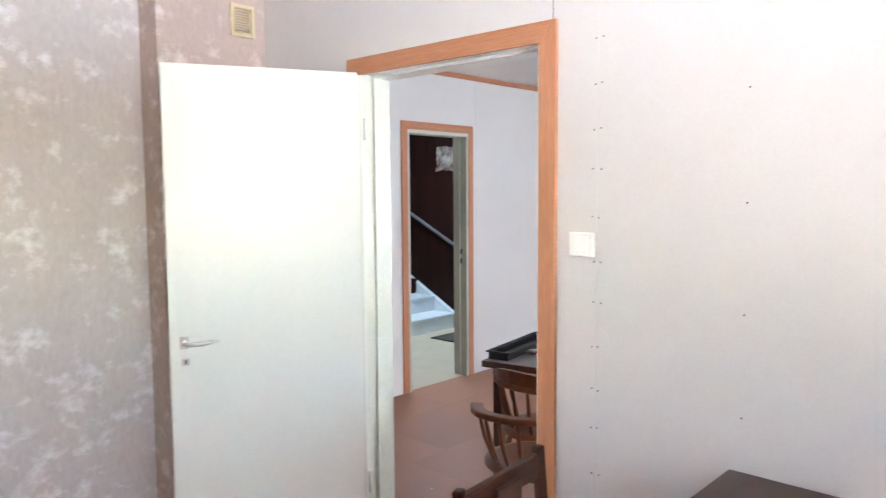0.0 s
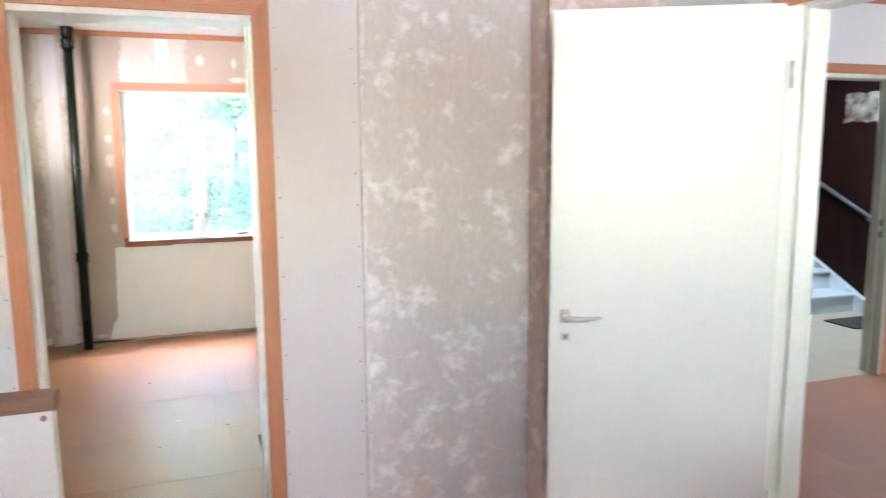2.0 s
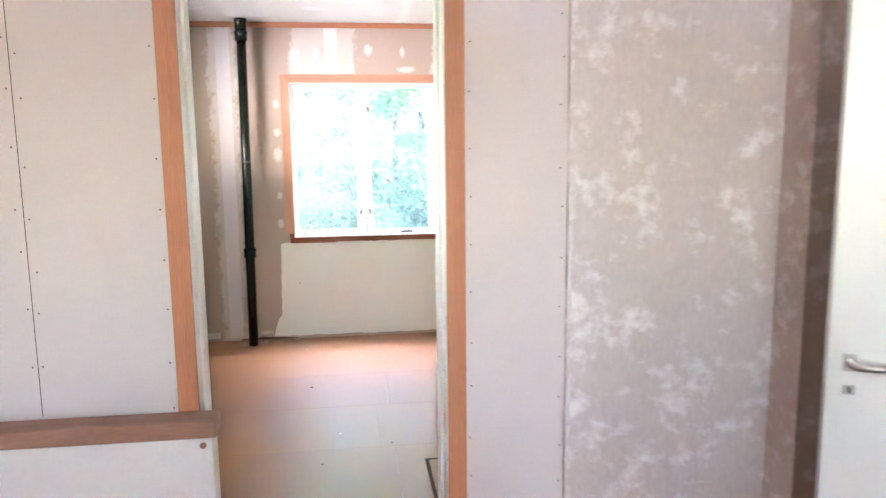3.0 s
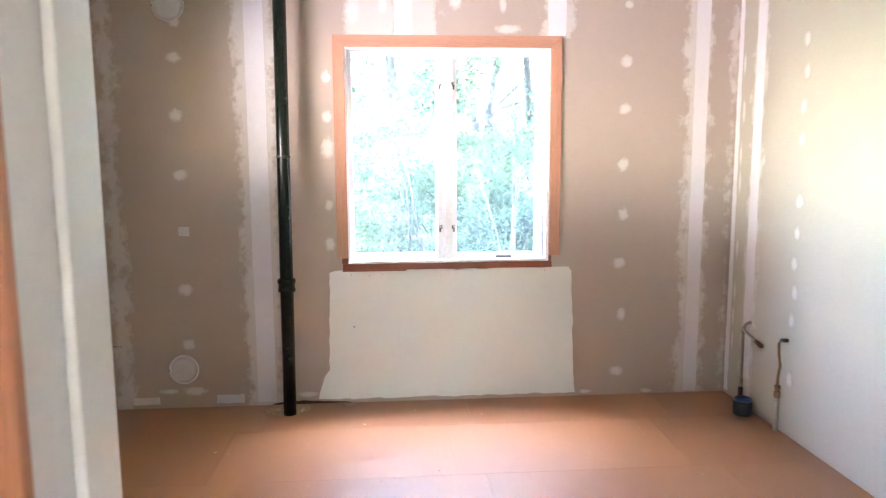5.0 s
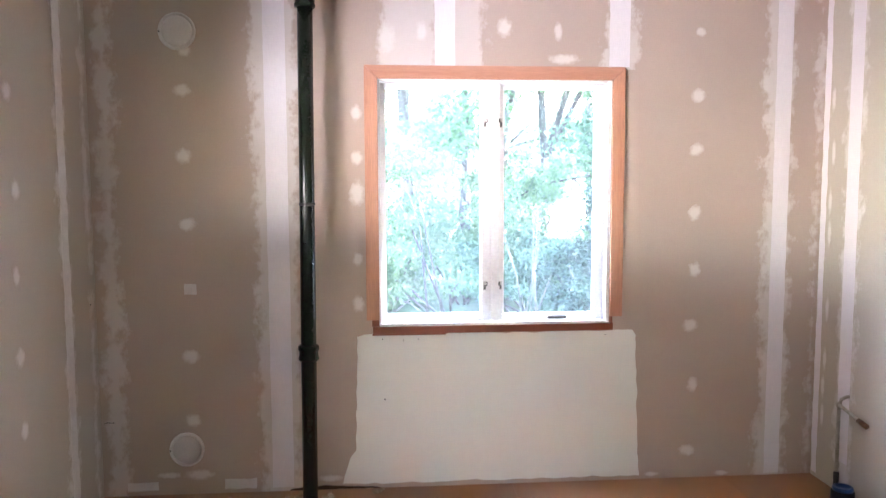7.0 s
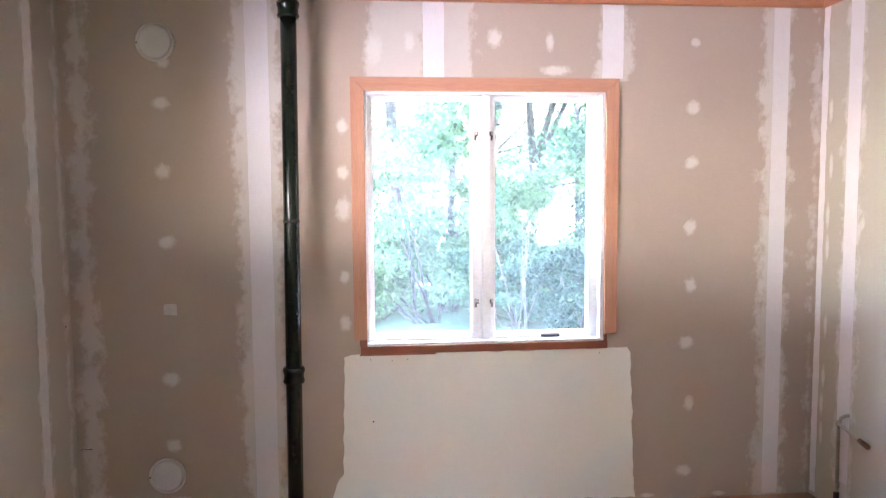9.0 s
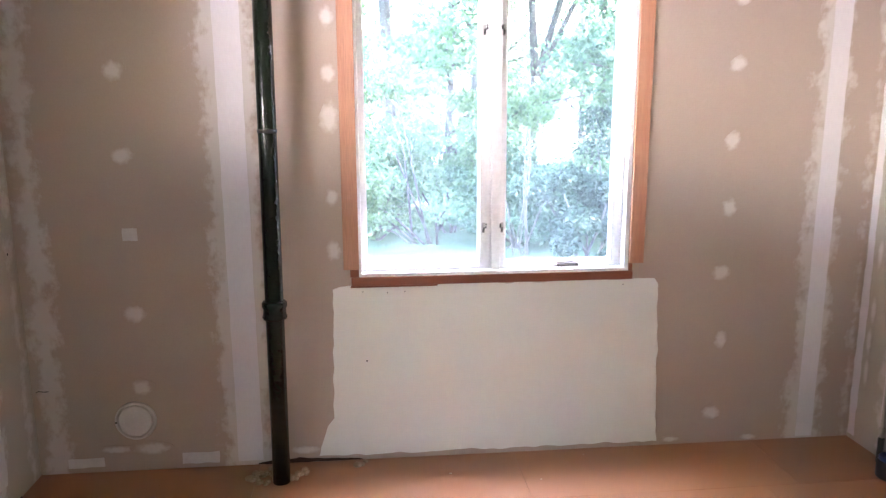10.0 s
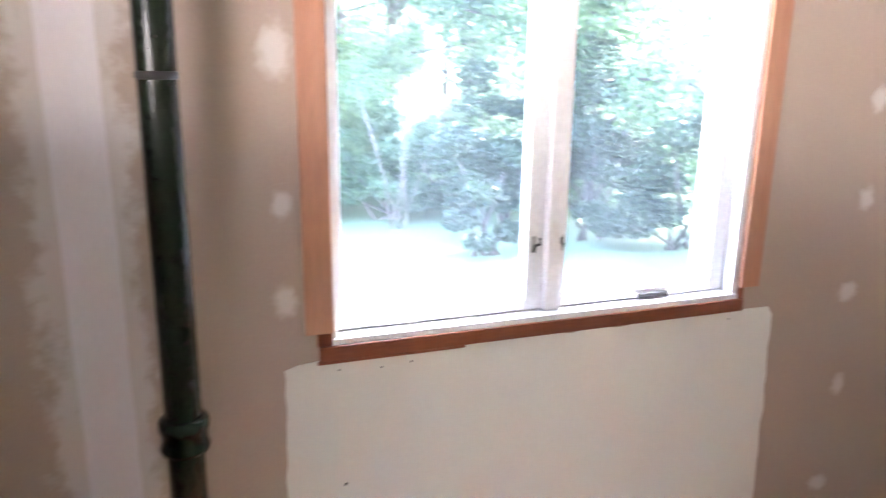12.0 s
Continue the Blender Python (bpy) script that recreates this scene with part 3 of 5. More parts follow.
part("weld_ring", lathe([(0.0355, 1.450), (0.0385, 1.453), (0.0385, 1.462), (0.0355, 1.465)], 28, (PX, PY, 0)), mat_dark, pipe, "dark ring", True)
pipe.matrix_basis = pose(-0.4815, 6.425, 0, 0, 0.40, 0)      # it leans a little

# ---- ledge beside the kitchen doorway ----
mat_ledge = material("worn_wooden_ledge", (0.40, 0.225, 0.155), 0.5, (0.27, 0.135, 0.088), 6, 0.6, 0.08, 90, stretch=(0.3, 2, 2), fine=0.85)
ledge = thing("boxed_ledge", "low white boxed ledge with a worn wooden top", "ledge", (-0.8, 2.9, 0))
part("front_panel", boxes(((-1.615, 2.865, 0), (-0.118, D1A - 0.002, 0.705)), bevel=0.003), mat_white_paint, ledge, "white painted panel")
part("top_board", boxes(((-1.615, 2.835, 0.707), (-0.10, D1A - 0.018, 0.762)), bevel=0.005), mat_ledge, ledge)
part("screw_cover", turn_bm(lathe([(0.010, 0.0), (0.010, 0.004), (0.006, 0.006)], 12), pose(-0.145, 2.864, 0.675, 90)), mat_ledge, ledge)

# ---- hall and stairs ----
mat_step = material("pale_blue_step_paint", (0.66, 0.70, 0.71), 0.4, (0.56, 0.60, 0.61), 4, 0.5, 0.05, 70)
stairs = thing("staircase", "wooden stairs rising along a dark wall, two steps pale, the rest brown", "stairs", (5.9, 5.25, 0), kind="structure")
for i in range(9):
    y = 5.27 + 0.30 * i
    z = 0.175 * i
    # steps above the second take the panel's brown to fit the camera's view
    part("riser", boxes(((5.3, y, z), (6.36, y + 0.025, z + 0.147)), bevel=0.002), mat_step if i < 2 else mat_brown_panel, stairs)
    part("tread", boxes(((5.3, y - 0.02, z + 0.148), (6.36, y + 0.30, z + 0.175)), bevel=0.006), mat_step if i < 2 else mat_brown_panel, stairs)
bm = bmesh.new()
prof = [(5.12, 0.0), (5.12, 0.09), (7.97, 1.57), (7.97, 0.0)]
va = [bm.verts.new((6.362, y, z)) for y, z in prof]
vb = [bm.verts.new((6.418, y, z)) for y, z in prof]
bm.faces.new(va)
bm.faces.new(vb[::-1])
for i in range(4):
    bm.faces.new((va[i], va[(i + 1) % 4], vb[(i + 1) % 4], vb[i]))
part("stringer", bm, mat_step, stairs)
mat_rail = material("grey_rail_paint", (0.15, 0.155, 0.165), 0.4, (0.11, 0.115, 0.12), 6, 0.5, 0.03, 80)
rail = thing("handrail", "pale grey handrail on the dark stairwell wall", "handrail", (6.38, 5.1, 0.9))
part("rail", tube([(6.36, 5.0, 0.845), (6.36, 5.07, 0.865), (6.36, 7.4, 2.03)], 0.018, 12), mat_rail, rail, smooth=True)
for y, z in ((5.2, 0.945), (6.6, 1.635)):
    part("bracket", tube([(6.42, y, z - 0.06), (6.37, y, z - 0.06), (6.36, y, z - 0.018)], 0.007, 8), mat_metal, rail, smooth=True)
torn = thing("torn_wallpaper", "torn patch of pale patterned wallpaper on a dark wall", "wallpaper", (6.41, 5.25, 1.9))
mat_paper = material("torn_paper", (0.30, 0.27, 0.23), 0.8, (0.06, 0.025, 0.012), 9, 0.9, 0.05, 50)
bm = bmesh.new()
pts = []
for k in range(40):
    u = k / 40 * 4
    s, f = int(u), u - int(u)
    y, z = [(5.10 + 0.47 * f, 1.81), (5.57, 1.81 + 0.27 * f), (5.57 - 0.47 * f, 2.08), (5.10, 2.08 - 0.27 * f)][s]
    pts.append((y + rng.uniform(-0.012, 0.012), z + rng.uniform(-0.015, 0.015)))
va = [bm.verts.new((6.412, y, z)) for y, z in pts]
vb = [bm.verts.new((6.4195, y, z)) for y, z in pts]
bm.faces.new(va)
bm.faces.new(vb[::-1])
for i in range(40):
    bm.faces.new((va[i], va[(i + 1) % 40], vb[(i + 1) % 40], vb[i]))
part("paper", bm, mat_paper, torn)
mat_mat = material("dark_doormat", (0.07, 0.06, 0.05), 0.9, (0.03, 0.025, 0.02), 20, 0.6, 0.3, 200)
mat_thing = thing("doormat", "small dark doormat on the pale hall floor", "doormat", (6.0, 5.0, 0))
part("pile", boxes(((5.75, 4.72, 0.001), (6.32, 5.05, 0.014)), bevel=0.004), mat_mat, mat_thing)

# ---- first room: dark table, chair, switch, vent ----
mat_dark_wood = material("dark_stained_wood", (0.075, 0.034, 0.022), 0.38, (0.045, 0.02, 0.014), 4, 0.6, 0.05, 90, stretch=(0.4, 2, 2), fine=0.85)
mat_chair = material("brown_stained_beech", (0.17, 0.056, 0.020), 0.45, (0.095, 0.030, 0.011), 5, 0.6, 0.05, 90, fine=0.85, spec=0.25)
mat_chair_dark = material("dark_brown_beech", (0.085, 0.031, 0.016), 0.45, (0.05, 0.018, 0.010), 5, 0.6, 0.05, 90, fine=0.85, spec=0.25)
table = thing("dining_table", "dark stained wooden table against the wall", "table", (1.9, -0.1, 0))
part("tabletop", boxes(((1.52, -0.75, 0.765), (2.255, 0.548, 0.795)), bevel=0.006), mat_dark_wood, table)
part("apron", boxes(((1.58, -0.69, 0.67), (2.20, -0.67, 0.764)), ((1.58, 0.465, 0.67), (2.20, 0.485, 0.764)), ((1.58, -0.67, 0.67), (1.60, 0.465, 0.764)), ((2.18, -0.67, 0.67), (2.20, 0.465, 0.764))), mat_dark_wood, table)
for x in (1.60, 2.18):
    for y in (-0.67, 0.465):
        part("leg", boxes(((x - 0.025, y - 0.025, 0), (x + 0.025, y + 0.025, 0.668)), bevel=0.004), mat_dark_wood, table)


def bar(a, b, w, d):
    """A flat bar from a to b, w wide across and d deep."""
    a, b = Vector(a), Vector(b)
    m = (b - a).to_track_quat('Z', 'Y').to_matrix().to_4x4()
    bm = boxes(((-w / 2, -d / 2, 0), (w / 2, d / 2, (b - a).length)), bevel=min(w, d) * 0.2)
    return turn_bm(bm, Matrix.Translation(a) @ m)


def splat_chair(m):
    """Local: seat centre at the origin, back on +y."""
    c = thing("dining_chair", "dark brown wooden chair with a broad back splat", "chair")
    c.matrix_basis = m
    local_part("seat", boxes(((-0.21, -0.21, 0.425), (0.21, 0.19, 0.455)), bevel=0.01), mat_chair_dark, c)
    local_part("top_rail", bar((-0.222, 0.245, 0.728), (0.222, 0.245, 0.728), 0.024, 0.075), mat_chair_dark, c)
    local_part("splat", boxes(((-0.062, 0.213, 0.50), (0.062, 0.229, 0.74)), bevel=0.004), mat_chair_dark, c)
    local_part("lower_rail", boxes(((-0.19, 0.196, 0.475), (0.19, 0.218, 0.515)), bevel=0.004), mat_chair_dark, c)
    for s in (-1, 1):
        local_part("back_post", bar((s * 0.19, 0.175, 0.0), (s * 0.205, 0.245, 0.785), 0.034, 0.028), mat_chair_dark, c)
        local_part("leg", bar((s * 0.18, -0.18, 0.0), (s * 0.175, -0.175, 0.425), 0.034, 0.034), mat_chair_dark, c)
        local_part("stretcher", bar((s * 0.18, -0.17, 0.22), (s * 0.19, 0.19, 0.22), 0.016, 0.022), mat_chair_dark, c)
    return c


splat_chair(pose(1.89, 0.80, 0, 0, 0, 5))


def bow_chair(m, crest, label):
    """Captain's chair: local back on +y, arms run to -y."""
    c = thing("spindle_chair", label, "chair", group="spindle chairs in the dining room")
    c.matrix_basis = m
    local_part("seat", turn_bm(lathe([(0.02, -0.018), (0.20, -0.018), (0.225, -0.004), (0.225, 0.008), (0.19, 0.016), (0.02, 0.006)], 28), pose(0, 0, 0.425)), mat_chair, c, smooth=True)
    arc = [math.radians(a) for a in range(-15, 196, 15)]
    pts = [(0.255 * math.cos(a), 0.225 * math.sin(a) + (0 if 0 <= math.degrees(a) <= 180 else -0.02), 0.655 + 0.012 * math.sin(a)) for a in arc]
    bmb = bmesh.new()
    rings = []
    for i, p in enumerate(pts):
        a = arc[i]
        o = Vector((math.cos(a), math.sin(a), 0))
        w = 0.024 if 2 < i < len(pts) - 3 else 0.03
        q = Vector(p)
        rings.append([bmb.verts.new(q + o * u + Vector((0, 0, v))) for u, v in ((-w, -0.013), (w, -0.013), (w, 0.013), (-w, 0.013))])
    for r0, r1 in zip(rings, rings[1:]):
        for k in range(4):
            bmb.faces.new((r0[k], r0[(k + 1) % 4], r1[(k + 1) % 4], r1[k]))
    bmb.faces.new(rings[0])
    bmb.faces.new(rings[-1])
    bmesh.ops.bevel(bmb, geom=list(bmb.edges), offset=0.005, segments=1, affect='EDGES')
    local_part("arm_bow", bmb, mat_chair, c)
    for a in range(0, 181, 20):
        r = math.radians(a)
        local_part("spindle", tube([(0.185 * math.cos(r), 0.175 * math.sin(r), 0.435), (0.225 * math.cos(r), 0.205 * math.sin(r), 0.54), (0.25 * math.cos(r), 0.222 * math.sin(r), 0.648)], [0.007, 0.010, 0.007], 8), mat_chair, c, smooth=True)
    if crest:
        bmc = bmesh.new()
        rings = []
        for a in range(30, 151, 10):
            r = math.radians(a)
            o = Vector((math.cos(r), math.sin(r), 0))
            q = Vector((0.25 * math.cos(r), 0.225 * math.sin(r), 0.665))
            h = 0.075 * math.sin(math.radians((a - 30) / 120 * 180)) ** 0.5 + 0.005
            rings.append([bmc.verts.new(q + o * u + Vector((0, 0, v))) for u, v in ((-0.014, 0), (0.014, 0), (0.022, h), (0.002, h))])
        for r0, r1 in zip(rings, rings[1:]):
            for k in range(4):
                bmc.faces.new((r0[k], r0[(k + 1) % 4], r1[(k + 1) % 4], r1[k]))
        bmc.faces.new(rings[0])
        bmc.faces.new(rings[-1])
        local_part("crest_rail", bmc, mat_chair, c)
    for sx in (-1, 1):
        for sy in (-1, 1):
            local_part("leg", tube([(sx * 0.20, sy * 0.19, 0), (sx * 0.165, sy * 0.155, 0.2), (sx * 0.13, sy * 0.12, 0.41)], [0.011, 0.018, 0.013], 10), mat_chair, c, smooth=True)
        local_part("stretcher", tube([(sx * 0.175, -0.165, 0.17), (sx * 0.175, 0.165, 0.17)], 0.009, 8), mat_chair, c, smooth=True)
    return c


bow_chair(pose(2.735, 1.53, 0.0, 0, 0, 138), False, "brown spindle-back armchair turned towards the table")
bow_chair(pose(3.12, 1.74, 0, 0, 0, 88), True, "brown spindle-back armchair with a raised crest rail")

mat_plastic = material("white_plastic", (0.86, 0.85, 0.83), 0.3, (0.82, 0.81, 0.78), 4, 0.3, 0.0, 80, fine=0.99)
sw = thing("light_switch", "square white plastic rocker light switch", "light switch", (ED, 1.04, 1.397))
plate = part("plate", boxes(((ED - 0.012, 0.985, 1.358), (ED - 0.0005, 1.075, 1.434)), bevel=0.004), mat_plastic, sw)
part("rocker", turn_bm(boxes(((-0.007, -0.026, -0.026), (0.003, 0.026, 0.026)), bevel=0.003), pose(ED - 0.014, 1.03, 1.396, 0, 3)), mat_plastic, plate)
vent = thing("wall_vent", "cream plastic vent grille on chimney plaster", "vent", (2.14, 2.78, 2.35))
mat_vent = material("yellowed_plastic", (0.72, 0.62, 0.40), 0.4, (0.66, 0.55, 0.34), 5, 0.4, 0.0, 80)
part("grille_frame", boxes(((2.085, 2.76, 2.28), (2.102, 2.782, 2.425)), ((2.19, 2.76, 2.28), (2.207, 2.782, 2.425)), ((2.102, 2.76, 2.28), (2.19, 2.782, 2.297)), ((2.102, 2.76, 2.408), (2.19, 2.782, 2.425)), bevel=0.002), mat_vent, vent)
for k in range(9):
    z = 2.304 + k * 0.0118
    part("slat", turn_bm(boxes(((-0.044, -0.006, -0.0012), (0.044, 0.006, 0.0012))), pose(2.146, 2.77, z, 35)), mat_vent, vent)

# screws in the boards
mat_screw = material("grey_screw_head", (0.22, 0.20, 0.19), 0.5, (0.12, 0.11, 0.10), 30, 0.5, metal=0.5)
screw_mesh = mesh_of("screw", lathe([(0.0030, 0.0), (0.0030, 0.0010), (0.0015, 0.0014)], 8), mat_screw)
east_wall = bpy.data.objects["wall_door_side"]
middle_wall = bpy.data.objects["wall_middle"]


def screw(m, parent):
    ob = new("screw", screw_mesh)
    ob.parent = parent
    ob.matrix_basis = m


for k in range(15):
    z = 2.04 - k * 0.138 + rng.uniform(-0.012, 0.012)
    screw(pose(ED, 0.992 + rng.uniform(-0.005, 0.005), z, 0, -90), east_wall)
    screw(pose(ED, 0.968 + rng.uniform(-0.005, 0.005), z + rng.uniform(-0.005, 0.005), 0, -90), east_wall)
for z in (2.15, 1.837, 1.53, 1.225, 0.938, 0.63):
    screw(pose(ED, 0.522, z, 0, -90), east_wall)
for k in range(14):
    z = 2.2 - k * 0.158 + rng.uniform(-0.015, 0.015)
    screw(pose(0.694 + rng.uniform(-0.003, 0.003), D1A, z, 90), middle_wall)
    screw(pose(0.99 + rng.uniform(-0.006, 0.006), D1A, z - 0.05 + rng.uniform(-0.015, 0.015), 90), middle_wall)
    screw(pose(-0.245 + rng.uniform(-0.003, 0.003), D1A, z - 0.02, 90), middle_wall)
    if z > 0.82:
        screw(pose(-0.613 + rng.uniform(-0.006, 0.006), D1A, z - 0.03 + rng.uniform(-0.02, 0.02), 90), middle_wall)
        screw(pose(-0.65 + rng.uniform(-0.006, 0.006), D1A, z + rng.uniform(-0.02, 0.02), 90), middle_wall)
part("board_joint", boxes(((-0.632, D1A - 0.0008, 0.763), (-0.630, D1A + 0.003, CEIL))), mat_dark, middle_wall, "thin dark joint between boards")
part("board_joint", boxes(((ED - 0.0008, 0.979, 0.0), (ED + 0.003, 0.981, CEIL))), mat_filler, east_wall)

part("board_joint", boxes(((ED - 0.0008, 1.146, 2.114), (ED + 0.003, 1.148, CEIL))), mat_dark, east_wall, "thin dark joint between boards")
dining_wall = bpy.data.objects["wall_dining_north"]
part("board_joint", boxes(((4.965, 3.7488, 0.0), (4.968, 3.752, CEIL))), mat_wall, dining_wall)
hall_frame = bpy.data.objects["door_3_frame"]
for z in (0.98, 1.06):
    part("strike_plate", boxes(((4.8282, 3.79, z - 0.022), (4.8298, 3.812, z + 0.022)), bevel=0.0004), mat_dark, hall_frame, "dark worn strike plate")
for z in (1.72, 1.40):
    part("latch_mark", boxes(((4.8284, 3.76, z - 0.004), (4.8298, 3.786, z + 0.004)), bevel=0.0004), mat_metal, hall_frame, "small bright hinge mark")

# ---- dining table and what lies on it ----
mat_grey = material("grey_tabletop", (0.17, 0.16, 0.158), 0.4, (0.125, 0.118, 0.115), 3, 0.5, 0.03, 90)
TABLE = pose(3.10, 2.06, 0, 0, 0, 10.4)


def on_table(name, label, category, x, y, z=0.7005):
    t = thing(name, label, category)
    t.matrix_basis = TABLE @ Matrix.Translation((x, y, z))
    return t


t3 = on_table("kitchen_table", "wooden table with a grey top and a dark edge", "table", 0, 0, 0)
local_part("tabletop", boxes(((0.008, -1.042, 0.682), (0.942, 0.062, 0.70)), bevel=0.002), mat_grey, t3, "grey laminate top")
local_part("edge_band", boxes(((0, -1.05, 0.668), (0.008, 0.07, 0.699)), ((0.942, -1.05, 0.668), (0.95, 0.07, 0.699)), ((0.008, -1.05, 0.668), (0.942, -1.042, 0.699)), ((0.008, 0.062, 0.668), (0.942, 0.07, 0.699))), mat_chair_dark, t3, "dark wooden edge band")
for x in (0.06, 0.89):
    for y in (-0.98, 0.0):
        local_part("leg", boxes(((x - 0.024, y - 0.024, 0), (x + 0.024, y + 0.024, 0.68)), bevel=0.004), mat_chair_dark, t3)
mat_black = material("black_plastic", (0.012, 0.012, 0.015), 0.4, (0.02, 0.02, 0.023), 8, 0.5, 0.03, 90, spec=0.3)
tub = on_table("plastic_tray", "long black plastic tray with a narrow rim on the table", "tray", 0.05, -0.055)
bm = boxes(((0, 0, 0.001), (0.57, 0.006, 0.036)), ((0, 0.106, 0.001), (0.57, 0.112, 0.036)), ((0, 0.006, 0.001), (0.006, 0.106, 0.036)), ((0.564, 0.006, 0.001), (0.57, 0.106, 0.036)), ((0.006, 0.006, 0.001), (0.564, 0.106, 0.006)))
local_part("tray_body", bm, mat_black, tub)
local_part("rim", boxes(((-0.012, -0.012, 0.0365), (0.582, 0.004, 0.045)), ((-0.012, 0.108, 0.0365), (0.582, 0.124, 0.045)), ((-0.012, 0.004, 0.0365), (0.004, 0.108, 0.045)), ((0.566, 0.004, 0.0365), (0.582, 0.108, 0.045)), bevel=0.003), mat_black, tub)
mat_red = material("red_grip", (0.45, 0.035, 0.02), 0.4, (0.35, 0.025, 0.015), 8, 0.4)
pl = on_table("pliers", "red-handled pliers lying on the grey tabletop", "pliers", 0.28, -0.14)
local_part("handle_grip", tube([(-0.02, 0.03, 0.012), (0.0, -0.05, 0.014), (0.04, -0.17, 0.012)], 0.011, 8), mat_red, pl, smooth=True)
local_part("handle_grip", tube([(0.0, 0.03, 0.012), (0.05, -0.04, 0.014), (0.13, -0.13, 0.012)], 0.011, 8), mat_red, pl, smooth=True)
local_part("jaw", tube([(-0.01, 0.028, 0.013), (-0.015, 0.06, 0.013), (-0.02, 0.085, 0.008)], [0.014, 0.013, 0.004], 8), mat_metal, pl, smooth=True)
btl = on_table("spray_bottle", "white bottle with a yellow label on the table", "bottle", 0.22, -0.235)
mat_yellow = material("yellow_label", (0.75, 0.62, 0.08), 0.4)
body = local_part("bottle_body", lathe([(0.03, 0), (0.033, 0.01), (0.033, 0.15), (0.015, 0.18), (0.013, 0.195)], 20), mat_plastic, btl, smooth=True)
local_part("label_band", lathe([(0.0335, 0.03), (0.0342, 0.032), (0.0342, 0.13), (0.0335, 0.132)], 20), mat_yellow, body, "yellow label", smooth=True)
local_part("cap", lathe([(0.014, 0.196), (0.014, 0.22), (0.010, 0.225)], 16), mat_plastic, body, "white cap", smooth=True)

# ---- outdoors ----
mat_grass = material("lawn", (0.09, 0.15, 0.085), 0.9, (0.055, 0.10, 0.055), 0.9, 0.6, 0.4, 30, fine=0.7)
# bark of the near trunk, darkened to carry the shade of its crown
mat_bark_shaded = material("shade_darkened_bark", (0.042, 0.040, 0.039), 0.9, (0.012, 0.011, 0.011), 8, 0.7, 0.6, 30, stretch=(2, 2, 0.6), fine=0.6)

mat_bark_pale = material("pale_grey_bark", (0.10, 0.098, 0.095), 0.9, (0.04, 0.038, 0.037), 8, 0.7, 0.6, 30, stretch=(2, 2, 0.6), fine=0.6)


def leaf_material(name, color):
    m = bpy.data.materials.new(name)
    m.use_nodes = True
    n, l = m.node_tree.nodes, m.node_tree.links
    b = n["Principled BSDF"]
    geo = n.new("ShaderNodeNewGeometry")
    ramp = n.new("ShaderNodeValToRGB")
    ramp.color_ramp.elements[0].color = (color[0] * 0.6, color[1] * 0.65, color[2] * 0.7, 1)
    ramp.color_ramp.elements[1].color = (color[0] * 1.4, color[1] * 1.25, color[2] * 1.1, 1)
    l.new(geo.outputs["Random Per Island"], ramp.inputs[0])
    l.new(ramp.outputs[0], b.inputs["Base Color"])
    b.inputs["Roughness"].default_value = 0.5
    tr = n.new("ShaderNodeBsdfTranslucent")
    l.new(ramp.outputs[0], tr.inputs[0])
    mix = n.new("ShaderNodeMixShader")
    mix.inputs[0].default_value = 0.6
    l.new(b.outputs[0], mix.inputs[1])
    l.new(tr.outputs[0], mix.inputs[2])
    l.new(mix.outputs[0], n["Material Output"].inputs[0])
    return m


mat_leaves = [leaf_material("birch_leaves", (0.115, 0.19, 0.11)), leaf_material("maple_leaves", (0.095, 0.17, 0.098)), leaf_material("spruce_needles", (0.062, 0.12, 0.075))]
# leaves with the undergrowth's shade put into their colour
mat_shaded_leaves = leaf_material("shade_darkened_leaves", (0.026, 0.052, 0.036))
bm = bmesh.new()
bmesh.ops.create_grid(bm, x_segments=60, y_segments=60, size=1)
for v in bm.verts:
    v.co = Vector((v.co.x * 120, v.co.y * 96 + 103.5, -0.5))
    if v.co.y > 16:
        v.co.z += min((v.co.y - 16) * 0.03, 3) + 0.3 * noise.noise(v.co * 0.08)
structure("ground", bm, mat_grass, "sunlit lawn running into a wood", "ground")


def leaf_cloud(centres, count, size, seed, flat=0.6):
    """Many small folded leaves scattered round the given clump centres (x, y, z, radius)."""
    r = random.Random(seed)
    verts, faces = [], []
    for k in range(count):
        cx, cy, cz, cr = centres[r.randrange(len(centres))]
        d = Vector((r.gauss(0, 1), r.gauss(0, 1), r.gauss(0, 1)))
        d = d.normalized() * (r.random() ** 0.45) * cr
        p = Vector((cx + d.x, cy + d.y, cz + d.z * flat))
        a = r.uniform(0, 6.283)
        u = Vector((math.cos(a), math.sin(a), r.uniform(-1.2, 0.6))) * size * r.uniform(0.5, 1.0)
        w = u.cross(Vector((r.uniform(-1, 1), r.uniform(-1, 1), r.uniform(0.1, 1)))).normalized() * u.length * 0.5
        i = len(verts)
        verts += [p - u, p + w, p + u, p - w]
        faces.append((i, i + 1, i + 2, i + 3))
    return verts, faces


def crown_mesh(name, centres, count, size, seed, mat):
    v, f = leaf_cloud(centres, count, size, seed)
    me = bpy.data.meshes.new(name)
    me.from_pydata(v, [], f)
    me.materials.append(mat)
    return me


